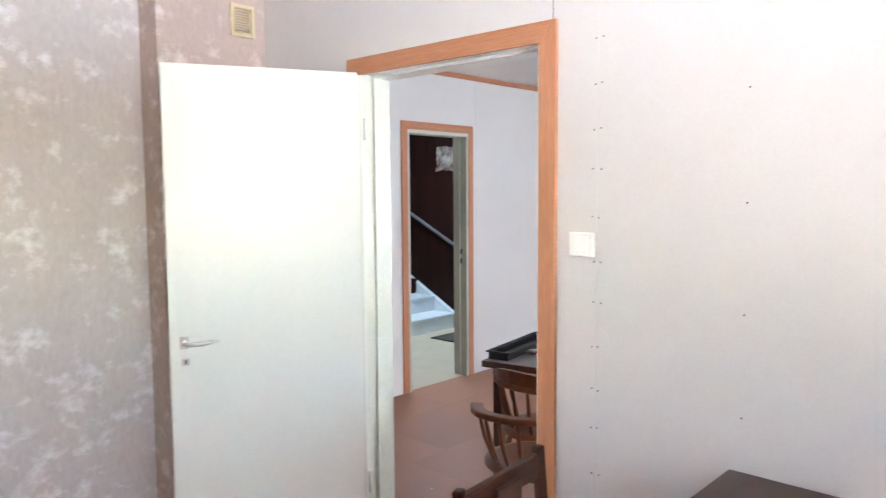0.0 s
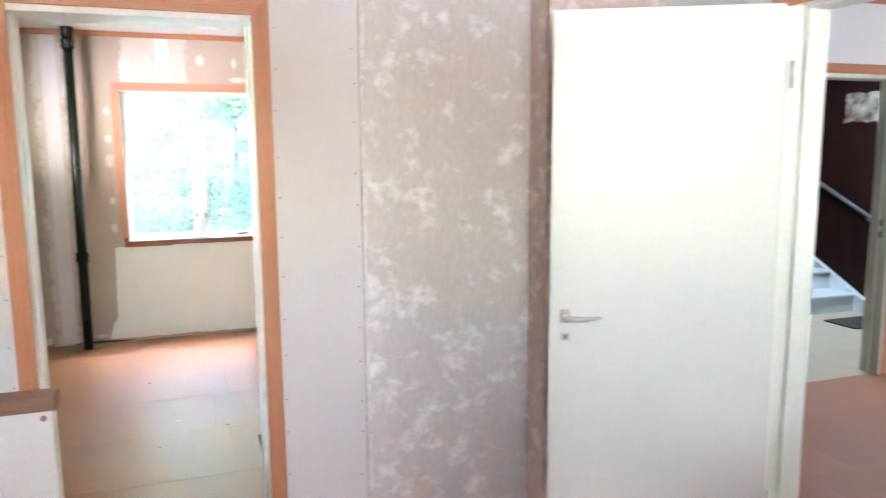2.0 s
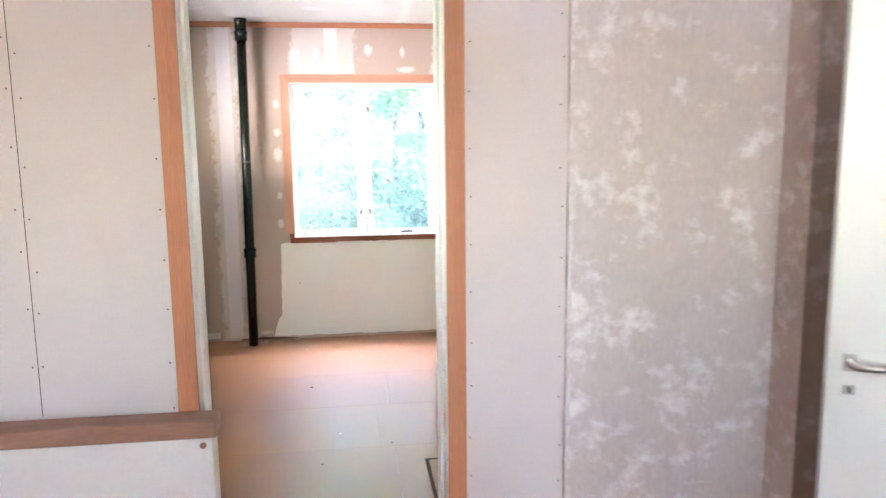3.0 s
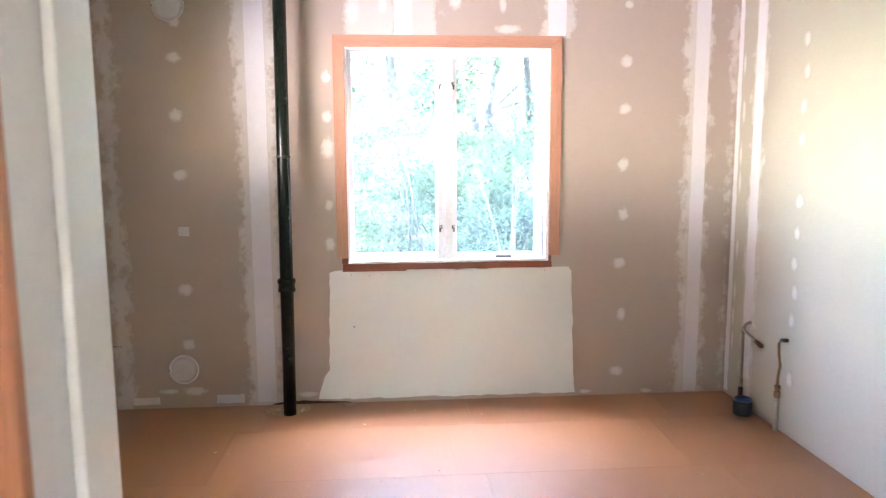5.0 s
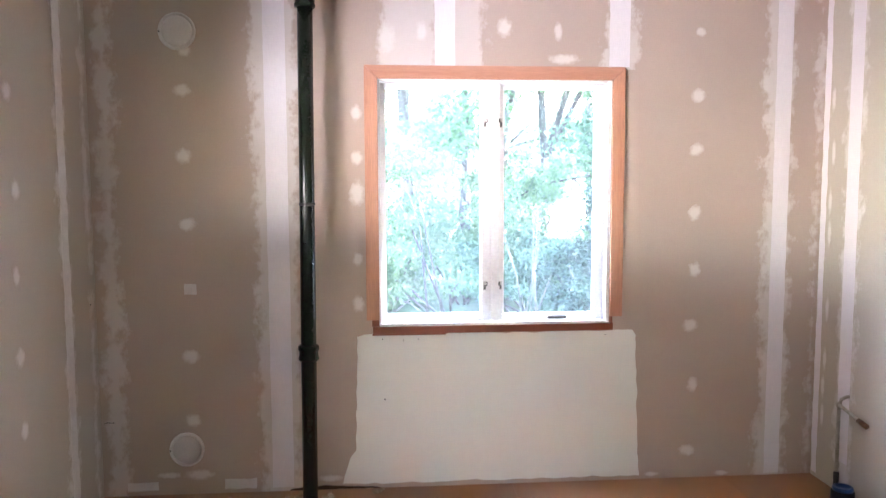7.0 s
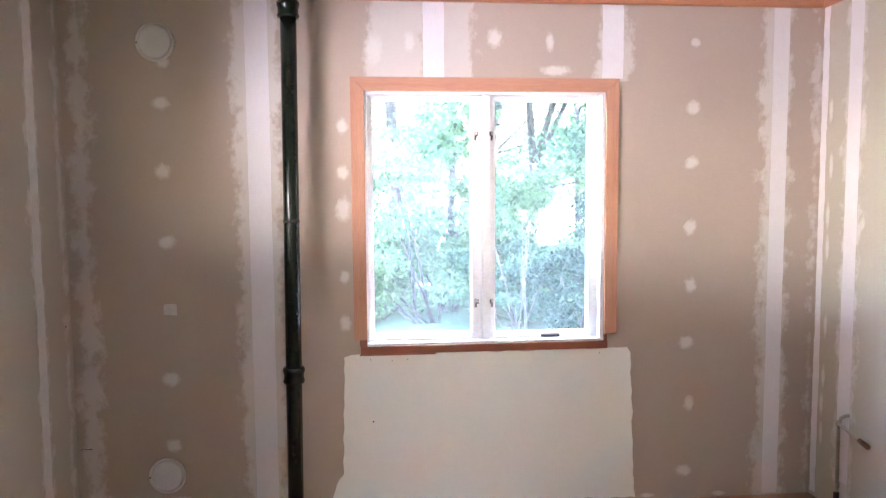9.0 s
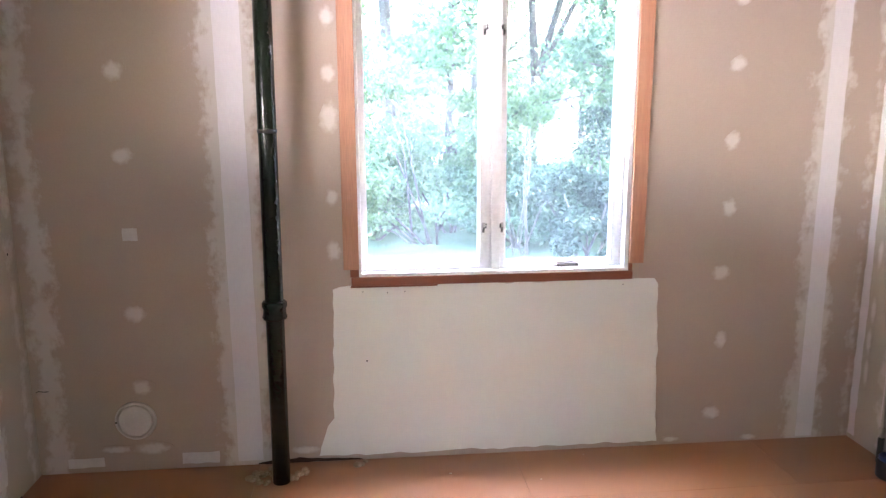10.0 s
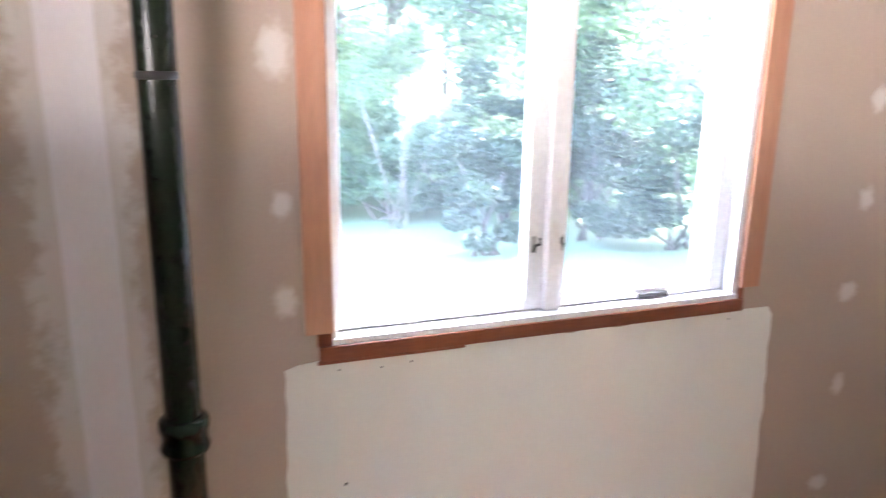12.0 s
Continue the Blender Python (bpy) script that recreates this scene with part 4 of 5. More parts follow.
def tree(x, y, height, radius, seed, mat, lean=(0, 0), crown_from=0.35, leaves=3200, spread=2.2, label="", z=-0.55, size=0.10, bark=None):
    bark = bark or mat_bark_pale
    r = random.Random(seed)
    t = thing("tree", label or "deciduous tree with a grey trunk and light green leaves", "tree", (x, y, z), group="trees of the wood")
    n = 8
    line = [(x + lean[0] * i / n + r.uniform(-0.05, 0.05), y + lean[1] * i / n, z + height * i / n) for i in range(n + 1)]
    trunk = part("trunk", tube(line, [radius * (1.15 - 0.85 * i / n) if i else radius * 1.35 for i in range(n + 1)], 12), bark, t, smooth=True)
    centres = []
    for k in range(13):
        f = crown_from + (1 - crown_from) * (k + r.random()) / 13
        i = min(int(f * n), n - 1)
        b = Vector(line[i])
        a = r.uniform(0, 6.283)
        ln = spread * (1.15 - 0.6 * f) * r.uniform(0.6, 1.1)
        e = b + Vector((math.cos(a) * ln, math.sin(a) * ln, ln * r.uniform(0.0, 0.6)))
        mid = (b + e) / 2 + Vector((0, 0, 0.12 * ln))
        part("limb", tube([b, mid, e], [radius * 0.32 * (1.1 - f * 0.7), radius * 0.2, 0.012], 7), bark, t, smooth=True)
        for q in (mid, e, e + Vector((r.uniform(-.6, .6), r.uniform(-.6, .6), r.uniform(-.3, .3)))):
            centres.append((q.x, q.y, q.z, spread * r.uniform(0.22, 0.42)))
    ob = new("crown", crown_mesh("crown", centres, leaves * 3, size, seed + 1, mat))
    ob.parent = t
    ob.matrix_parent_inverse = t.matrix_basis.inverted()
    return t


def bush(x, y, r0, h, seed, mat, leaves=6500, size=0.042, z=-0.5):
    r = random.Random(seed)
    t = thing("bush", "dense green undergrowth bush at the edge of the wood", "bush", (x, y, z), group="undergrowth at the wood's edge")
    centres = []
    for k in range(16):
        a, d = r.uniform(0, 6.283), r.random() ** 0.6 * r0
        centres.append((x + math.cos(a) * d, y + math.sin(a) * d * 0.6, z + h * r.uniform(0.12, 0.95), r0 * r.uniform(0.22, 0.4)))
    for k in range(7):
        c = centres[k]
        part("stem", tube([(x + r.uniform(-.2, .2), y, z - 0.02), ((x + c[0]) / 2, (y + c[1]) / 2, z + (c[2] - z) * 0.6), c[:3]], [0.022, 0.016, 0.006], 6), mat_bark_pale, t, smooth=True)
    ob = new("foliage", crown_mesh("foliage", centres, leaves, size, seed + 3, mat))
    ob.parent = t
    ob.matrix_parent_inverse = t.matrix_basis.inverted()
    return t


tree(3.2, 11.9, 11, 0.118, 11, mat_leaves[1], (0.2, 0.2), 0.25, 11000, 2.7, "large tree with a mottled grey trunk by the lawn", size=0.07, bark=mat_bark_shaded)
# first three trees stand out of view, added only to shade the near trunk
for k, (x, y, h, r0, mt, lean) in enumerate([
        (6.3, 10.7, 11, 0.16, 1, (0.2, 0)), (4.9, 10.2, 9, 0.12, 1, (0.1, 0)), (8.2, 10.4, 12, 0.16, 1, (0.2, 0)), (6.9, 27, 13, 0.16, 0, (0.4, 0)), (0.3, 17, 11, 0.12, 0, (-0.4, 0)), (-1.5, 19, 12, 0.15, 1, (0.3, 0)), (2.2, 19.5, 12, 0.13, 0, (1.4, 0)), (2.35, 20, 12, 0.12, 0, (-0.6, 0)),
        (4.6, 18, 12, 0.14, 2, (0, 0)), (-3.4, 18, 12, 0.15, 1, (0, 0)), (1.2, 23, 14, 0.16, 1, (0.3, 0)), (5.6, 15, 11, 0.13, 2, (0.5, 0)), (4.9, 14.2, 8, 0.10, 2, (0.2, 0)), (6.6, 14.6, 9, 0.11, 2, (0, 0)), (1.3, 16.5, 10, 0.11, 1, (0.2, 0)), (-2.4, 16.5, 10, 0.12, 0, (0, 0)), (-0.6, 25, 14, 0.16, 0, (0, 0)),
        (3.6, 25, 14, 0.16, 1, (0.4, 0)), (8.6, 20, 13, 0.16, 2, (0, 0)), (7.2, 15.5, 10, 0.12, 2, (0, 0)), (-5.5, 22, 13, 0.16, 0, (0, 0)), (10.5, 24, 14, 0.17, 1, (0, 0)), (5.2, 30, 15, 0.17, 0, (0, 0)), (0.8, 31, 15, 0.17, 1, (0, 0)), (-4, 30, 15, 0.17, 1, (0, 0))]):
    tree(x, y, h, r0, 40 + 7 * k, mat_leaves[mt], lean, 0.05 if mt == 2 else 0.12, 5200, 2.4, size=0.065)
for k, (x, y, r0, h, mt) in enumerate([(-0.8, 13.9, 1.2, 2.7, 0), (0.7, 14.3, 1.2, 2.9, 1), (-2.1, 14.5, 1.3, 2.8, 1), (1.9, 15.3, 1.2, 2.7, 0), (3.5, 15.7, 1.2, 2.7, 1), (-0.2, 14.6, 1.1, 1.7, 0), (1.0, 15.0, 1.0, 1.5, 1), (2.0, 14.0, 0.9, 1.3, 2), (3.0, 14.4, 1.0, 1.4, 2), (4.3, 13.8, 1.1, 1.5, 2), (-1.6, 15.2, 1.2, 1.8, 1),
                                       (5.8, 14.2, 1.2, 1.7, 1), (7.4, 13.6, 1.2, 1.6, 2), (0.2, 16.4, 1.2, 2.1, 1), (2.6, 16.6, 1.2, 1.9, 1), (-3.2, 15.8, 1.3, 1.8, 0), (4.8, 16.8, 1.3, 2.1, 0),
    (-2.0, 18.5, 1.8, 2.8, 1), (1.0, 19.0, 1.8, 2.9, 0), (3.6, 19.0, 1.8, 2.9, 1), (6.4, 18.5, 1.8, 2.9, 0), (-4.8, 18.0, 1.8, 2.7, 1), (-0.6, 22.5, 2.2, 3.6, 1), (2.4, 23.0, 2.2, 3.8, 0), (5.4, 22.5, 2.2, 3.8, 1), (8.4, 21.5, 2.2, 3.6, 0), (9.2, 17.0, 1.6, 2.4, 1), (-3.6, 24.0, 2.4, 3.8, 0)]):
    bush(x, y, r0, h, 200 + 11 * k, mat_leaves[mt])
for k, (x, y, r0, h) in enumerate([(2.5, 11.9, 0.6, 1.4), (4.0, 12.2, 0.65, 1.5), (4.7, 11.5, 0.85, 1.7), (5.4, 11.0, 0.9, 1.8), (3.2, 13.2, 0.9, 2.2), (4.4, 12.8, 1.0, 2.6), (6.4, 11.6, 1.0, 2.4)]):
    bush(x, y, r0, h, 900 + 13 * k, mat_shaded_leaves, leaves=7000, size=0.04)


def forked_tree(x, y, z, fork, limbs, radius, seed):
    """A bare lower trunk that parts into a few long limbs with leaves at their tips."""
    t = thing("tree", "grey tree whose trunk forks into long bare limbs", "tree", (x, y, z), group="trees of the wood")
    part("trunk", tube([(x, y, z), (x + 0.03, y, (z + fork) / 2), (x, y, fork)], [radius * 1.3, radius * 1.05, radius], 12), mat_bark_pale, t, smooth=True)
    tips = []
    for dx, dz, f in limbs:
        e = (x + dx, y + 0.1, fork + dz)
        part("limb", tube([(x, y, fork - radius), (x + dx * 0.42, y, fork + dz * 0.5), e], [radius * f, radius * f * 0.8, radius * f * 0.3], 9), mat_bark_pale, t, smooth=True)
        tips.append((e[0], e[1], e[2], 1.1))
    ob = new("crown", crown_mesh("crown", tips, 9000, 0.06, seed, mat_leaves[0]))
    ob.parent = t
    ob.matrix_parent_inverse = t.matrix_basis.inverted()
    return t


forked_tree(3.3, 18.5, -0.45, 2.2, [(-0.35, 4.6, 0.9), (1.7, 4.4, 0.75), (2.9, 4.6, 0.6)], 0.10, 71)
forked_tree(3.85, 17.0, -0.48, 3.6, [(-0.25, 3.8, 0.9), (0.9, 3.4, 0.5)], 0.065, 73)
# pale bent stems standing before the undergrowth
stems = thing("sapling_stems", "cluster of pale bare sapling stems", "sapling", (2.0, 13.4, -0.5))
mat_stem = material("pale_stem_bark", (0.09, 0.085, 0.075), 0.8, (0.05, 0.047, 0.042), 8, 0.6, 0.2, 40)
for k in range(7):
    a = rng.uniform(-0.55, 0.55)
    part("stem", tube([(2.0 + rng.uniform(-.12, .12), 13.4, -0.52), (2.0 + a * 0.6, 13.4, 0.2), (2.0 + a * 1.6, 13.45, 1.0 + rng.uniform(0, .5))], [0.011, 0.009, 0.004], 7), mat_stem, stems, smooth=True)
bm = bmesh.new()
for a in range(24):
    t0, t1 = math.radians(20 + a * 140 / 24), math.radians(20 + (a + 1) * 140 / 24)
    bm.faces.new([bm.verts.new((85 * math.cos(q), 85 * math.sin(q), z)) for q, z in ((t0, -3), (t1, -3), (t1, 9 + 2 * math.sin(a * 1.7)), (t0, 9 + 2 * math.sin((a - 1) * 1.7)))])
structure("backdrop", bm, mat_leaves[1], "far belt of green wood", "backdrop")

# ---- kitchen walls: tape, filler, painted patch ----
north = bpy.data.objects["wall_north"]
east = bpy.data.objects["wall_east"]
west = bpy.data.objects["wall_west"]
ceiling = bpy.data.objects["ceiling"]


def flat_piece(name, outline, plane, face, thick, mat, parent, label=""):
    """A thin coat with the given outline on a wall face. plane 'y-': lies on a face that looks to -y; 'x-', 'x+', 'z-' likewise."""
    bm = bmesh.new()
    s = {"y-": -1, "x-": -1, "x+": 1, "z-": -1}[plane]
    put = {"y": lambda a, b, d: (a, face + s * d, b), "x": lambda a, b, d: (face + s * d, a, b), "z": lambda a, b, d: (a, b, face + s * d)}[plane[0]]
    top = [bm.verts.new(put(a, b, thick)) for a, b in outline]
    low = [bm.verts.new(put(a, b, -0.0005)) for a, b in outline]
    bm.faces.new(top)
    n = len(outline)
    for i in range(n):
        bm.faces.new((top[i], top[(i + 1) % n], low[(i + 1) % n], low[i]))
    return part(name, bm, mat, parent, label)


def ragged(points, step, jitter, seed):
    """Walks an outline in short steps and makes it uneven."""
    out = []
    for (a, b), (c, d) in zip(points, points[1:] + points[:1]):
        k = max(1, int(math.hypot(c - a, d - b) / step))
        for i in range(k):
            f = i / k
            x, y = a + (c - a) * f, b + (d - b) * f
            out.append((x + jitter * noise.noise(Vector((x * 23, y * 17, seed))), y + jitter * noise.noise(Vector((x * 19, y * 27, seed + 9)))))
    return out


def spot(a, b, ra, rb, plane, face, parent, seed, turn=0.0, square=False, mat=None):
    r = random.Random(seed)
    if square:
        pts = ragged([(a - ra, b - rb), (a + ra, b - rb), (a + ra, b + rb), (a - ra, b + rb)], 0.012, 0.006, seed)
    else:
        pts = []
        for k in range(18):
            q = 2 * math.pi * k / 18
            f = 1.75 + 0.6 * noise.noise(Vector((math.cos(q) * 1.1, math.sin(q) * 1.1, seed * 3.7)))
            u, v = ra * f * math.cos(q), rb * f * math.sin(q)
            pts.append((a + u * math.cos(turn) - v * math.sin(turn), b + u * math.sin(turn) + v * math.cos(turn)))
    return flat_piece("filler_spot", pts, plane, face, 0.0008 + 0.0006 * r.random(), mat or (mat_filler if square else mat_spot[plane]), parent)


# paper tape over the joints
for x0, x1, z0, z1 in ((-0.686, -0.580, 0.02, 2.50), (0.145, 0.245, 2.132, 2.50), (1.02, 1.125, 2.132, 2.50), (1.893, 1.975, 0.01, 2.50)):
    flat_piece("joint_tape", ragged([(x0, z0), (x1, z0), (x1, z1), (x0, z1)], 0.06, 0.003, x0), "y-", NORTH, 0.0012, mat_tape, north)
flat_piece("joint_tape", ragged([(6.285, 0.16), (6.375, 0.16), (6.375, 2.50), (6.285, 2.50)], 0.06, 0.003, 3), "x-", EAST, 0.0012, mat_tape, east)
flat_piece("joint_tape", ragged([(6.535, 0.02), (6.58, 0.02), (6.58, 2.50), (6.535, 2.50)], 0.03, 0.008, 4), "x-", EAST, 0.0012, mat_tape, east)
flat_piece("joint_tape", ragged([(6.25, 0.10), (6.315, 0.10), (6.315, 2.50), (6.25, 2.50)], 0.05, 0.012, 5), "x+", WEST, 0.0012, mat_filler, west)

mat_white_filler = material("fresh_white_filler", (0.90, 0.89, 0.875), 0.8, (0.84, 0.825, 0.80), 14, 0.6, 0.12, 90, fine=0.95, spec=0.2)
# filler over the screws, column by column
for k, z in enumerate((2.005, 1.685, 1.365, 1.04, 0.705, 0.375)):
    spot(-1.070 + rng.uniform(-0.01, 0.01), z, 0.030, 0.026, "y-", NORTH, north, 10 + k, rng.uniform(-.5, .5), k == 3)
for k, z in enumerate((1.995, 1.72, 1.405, 1.11, 0.815, 0.50, 0.15)):
    spot(1.475 + rng.uniform(-0.012, 0.012), z, 0.034, 0.022, "y-", NORTH, north, 30 + k, rng.uniform(0.2, 1.2))
for k, z in enumerate((1.90, 1.68, 1.50, 1.18, 0.955)):
    spot(-0.245, z, 0.020 if k != 2 else 0.025, 0.03 if k != 2 else 0.045, "y-", NORTH, north, 50 + k, rng.uniform(-.3, .3))
for k, (x, z, a, b) in enumerate(((0.49, 2.32, 0.03, 0.035), (0.76, 2.31, 0.018, 0.035), (0.79, 2.165, 0.06, 0.02), (-0.09, 2.26, 0.035, 0.06), (0.08, 2.30, 0.022, 0.04), (1.49, 2.31, 0.02, 0.018), (-1.06, 2.19, 0.022, 0.02), (-1.19, 0.10, 0.05, 0.012), (-1.06, 0.105, 0.05, 0.02))):
    spot(x, z, a, b, "y-", NORTH, north, 70 + k)
for k, (x, z, a, b) in enumerate(((-1.325, 0.045, 0.075, 0.022), (-0.845, 0.045, 0.08, 0.026), (-0.395, 0.06, 0.045, 0.014), (1.28, 0.025, 0.03, 0.01), (1.66, 0.02, 0.03, 0.01))):
    spot(x, z, a, b, "y-", NORTH, north, 90 + k, square=k < 2)
for k, z in enumerate((2.02, 1.86, 1.69, 1.53, 1.22, 1.06, 0.90, 0.755, 0.605, 0.30)):
    spot(5.885 + rng.uniform(-0.01, 0.01), z, 0.020, 0.028, "x-", EAST, east, 110 + k, rng.uniform(-.4, .4))
for k, z in enumerate((1.97, 1.7, 1.45, 1.3, 0.9, 0.65, 0.5, 0.35)):
    spot(6.50 + rng.uniform(-0.01, 0.01), z, 0.012, 0.05, "x-", EAST, east, 130 + k)
for k, z in enumerate((1.9, 1.53, 1.20, 0.88, 0.585, 0.265)):
    spot(5.87 + rng.uniform(-0.02, 0.02), z, 0.022, 0.03, "x+", WEST, west, 150 + k, rng.uniform(-.4, .4))
for k, (x, y, a, b) in enumerate(((-1.1, 6.25, .05, .03), (-0.75, 6.05, .05, .03), (-0.3, 6.3, .04, .03), (0.1, 6.0, .05, .03), (0.55, 6.2, .05, .03), (1.35, 6.15, .05, .03), (1.55, 5.95, .06, .03), (1.75, 6.3, .05, .03), (1.1, 5.9, .05, .03), (1.5, 5.6, .06, .03), (-0.9, 5.7, .05, .03), (0.0, 5.6, .05, .03))):
    spot(x, y, a, b, "z-", CEIL, ceiling, 170 + k, rng.uniform(-.5, .5), mat=mat_white_filler)
# slanting white streak on the ceiling, laid as a thin strip
flat_piece("joint_tape", ragged([(0.93, 6.53), (1.05, 6.53), (1.28, 5.6), (1.16, 5.6)], 0.06, 0.01, 6), "z-", CEIL, 0.001, mat_white_filler, ceiling)

# cream painted patch under the window
flat_piece("painted_patch", ragged([(-0.335, 0.025), (1.21, 0.02), (1.195, 0.4), (1.18, 0.77), (1.155, 0.797), (1.06, 0.798), (-0.22, 0.798), (-0.25, 0.785), (-0.258, 0.5), (-0.265, 0.2), (-0.30, 0.15)], 0.02, 0.008, 8),
           "y-", NORTH, 0.0015, mat_cream, north, "cream paint patch below the window")

# round vent covers
def round_vent(x, z, r, label):
    v = thing("round_vent", label, "vent", (x, NORTH, z), group="round vents on the kitchen wall")
    ring = turn_bm(lathe([(r * 0.86, 0.0), (r, 0.0), (r, 0.006), (r * 0.95, 0.010), (r * 0.88, 0.009), (r * 0.86, 0.004)], 36), pose(x, NORTH - 0.0005, z, 90))
    part("rim", ring, mat_vent_white, v, smooth=True)
    cover = turn_bm(lathe([(r * 0.82, 0.0), (r * 0.82, 0.006), (r * 0.74, 0.011), (r * 0.3, 0.014), (0.004, 0.0145)], 36), pose(x, NORTH - 0.0005, z, 90))
    part("cover", cover, mat_vent_white, v, smooth=True)
    part("vent_screw", turn_bm(lathe([(0.004, 0.0), (0.004, 0.012), (0.002, 0.013)], 8), pose(x - r * 0.93, NORTH - 0.001, z - 0.003, 90)), mat_dark, v)
    return v


mat_vent_white = material("grey_white_plastic", (0.70, 0.66, 0.63), 0.45, (0.63, 0.59, 0.56), 6, 0.5, 0.02, 80)
round_vent(-1.105, 0.232, 0.086, "round off-white vent cover low on the wall")
round_vent(-1.088, 2.281, 0.088, "round off-white vent cover high on the wall")

# ---- water pipes in the corner ----
mat_chrome = material("dull_chrome", (0.58, 0.54, 0.47), 0.4, (0.40, 0.36, 0.30), 18, 0.7, 0.05, 90, metal=0.5)
mat_brass = material("tarnished_copper", (0.30, 0.18, 0.085), 0.4, (0.12, 0.06, 0.035), 20, 0.6, 0.05, 90, metal=0.8)
wp = thing("water_pipe", "dull chrome water pipe stub with an elbow tap", "pipe", (2.12, 6.3, 0), group="water pipes on the kitchen wall")
part("pipe_body", tube([(2.128, 6.325, 0.0), (2.128, 6.325, 0.44), (2.128, 6.310, 0.485), (2.140, 6.29, 0.503), (2.153, 6.285, 0.505)], 0.0085, 10), mat_chrome, wp, smooth=True)
part("arm", tube([(2.128, 6.325, 0.455), (2.122, 6.30, 0.455), (2.118, 6.15, 0.425)], 0.0085, 10), mat_chrome, wp, smooth=True)
part("nozzle", tube([(2.118, 6.16, 0.427), (2.118, 6.10, 0.417)], 0.013, 10), mat_brass, wp, smooth=True)
part("joint_nut", lathe([(0.012, 0), (0.013, 0.004), (0.013, 0.022), (0.012, 0.026)], 8, (2.128, 6.325, 0.135)), mat_chrome, wp)
part("joint_nut", lathe([(0.012, 0), (0.013, 0.004), (0.013, 0.022), (0.012, 0.026)], 8, (2.128, 6.325, 0.442)), mat_chrome, wp)
part("floor_sleeve", lathe([(0.013, 0), (0.013, 0.11), (0.010, 0.115)], 12, (2.128, 6.325, 0.0)), mat_dark, wp, smooth=True)
wp2 = thing("water_pipe", "tarnished copper water pipe stub with a bent top", "pipe", (2.12, 5.94, 0), group="water pipes on the kitchen wall")
part("pipe_body", tube([(2.126, 5.935, 0.0), (2.126, 5.935, 0.30), (2.124, 5.915, 0.36), (2.124, 5.935, 0.42), (2.124, 5.94, 0.475), (2.126, 5.925, 0.497), (2.128, 5.89, 0.505)], 0.0072, 10), mat_brass, wp2, smooth=True)
part("tap_end", tube([(2.126, 5.915, 0.499), (2.130, 5.875, 0.508)], 0.0105, 10), mat_dark, wp2, smooth=True)
part("joint_nut", lathe([(0.015, 0), (0.017, 0.006), (0.017, 0.03), (0.014, 0.036)], 8, (2.126, 5.935, 0.185)), mat_brass, wp2)
part("joint_nut", lathe([(0.014, 0), (0.016, 0.005), (0.016, 0.018), (0.013, 0.022)], 8, (2.126, 5.935, 0.228)), mat_brass, wp2)
part("lower_sleeve", lathe([(0.0125, 0.0), (0.0125, 0.18), (0.010, 0.184)], 12, (2.126, 5.935, 0.0)), mat_chrome, wp2, smooth=True)
mat_blue = material("blue_plastic", (0.012, 0.05, 0.17), 0.35, (0.008, 0.035, 0.12), 8, 0.4)
cap = thing("capped_drain", "black floor drain stub with a blue cap", "drain", (2.075, 6.175, 0))
part("drain_body", lathe([(0.048, 0.0), (0.052, 0.006), (0.052, 0.072), (0.048, 0.078)], 28, (2.075, 6.19, 0)), mat_black, cap, smooth=True)
part("cap", lathe([(0.046, 0.0785), (0.046, 0.092), (0.042, 0.096), (0.033, 0.096), (0.030, 0.089), (0.004, 0.088)], 28, (2.075, 6.19, 0)), mat_blue, cap, "blue plastic cap", True)

# ---- insulation crumbs round the pipe, dark crack along the wall ----
mat_foam = material("beige_foam", (0.58, 0.44, 0.32), 0.9, (0.40, 0.27, 0.17), 30, 0.6, 0.4, 80, fine=0.75)
for k in range(84):
    a = rng.uniform(0, 6.283)
    d = rng.uniform(0.04, 0.085)
    x, y = PX + math.cos(a) * d * 1.1 - (0.06 if k % 3 else -0.01), PY + math.sin(a) * d * 0.62 + (0.02 if k % 3 else 0.045)
    if k >= 78:
        x, y = PX + 0.32 + rng.uniform(-0.025, 0.03), 6.53 + rng.uniform(-0.02, 0.02)
    s = rng.uniform(0.006, 0.016)
    bmf = bmesh.new()
    bmesh.ops.create_icosphere(bmf, subdivisions=2, radius=s)
    for v in bmf.verts:
        v.co *= 1 + 0.5 * noise.noise(v.co * 60 + Vector((k, 0, 0)))
        v.co.z *= 0.75
    low = min(v.co.z for v in bmf.verts)
    lift = 0.012 if (k % 3 == 0 and k < 78 and x < PX) else 0.0
    c = new("foam_crumb", mesh_of("foam_crumb", bmf, mat_foam, True))
    c.matrix_basis = Matrix.Translation((x, y, -low + lift))
    tagged(c, "small crumb of beige insulation foam on the floor", "foam crumb", "foam crumbs round the pipe")
flat_piece("floor_crack", ragged([(-0.60, 0.001), (-0.14, 0.001), (-0.16, 0.008), (-0.30, 0.013), (-0.42, 0.024), (-0.53, 0.018), (-0.60, 0.006)], 0.02, 0.006, 21), "y-", NORTH, 0.002, mat_gap, north, "dark torn gap along the foot of the wall")

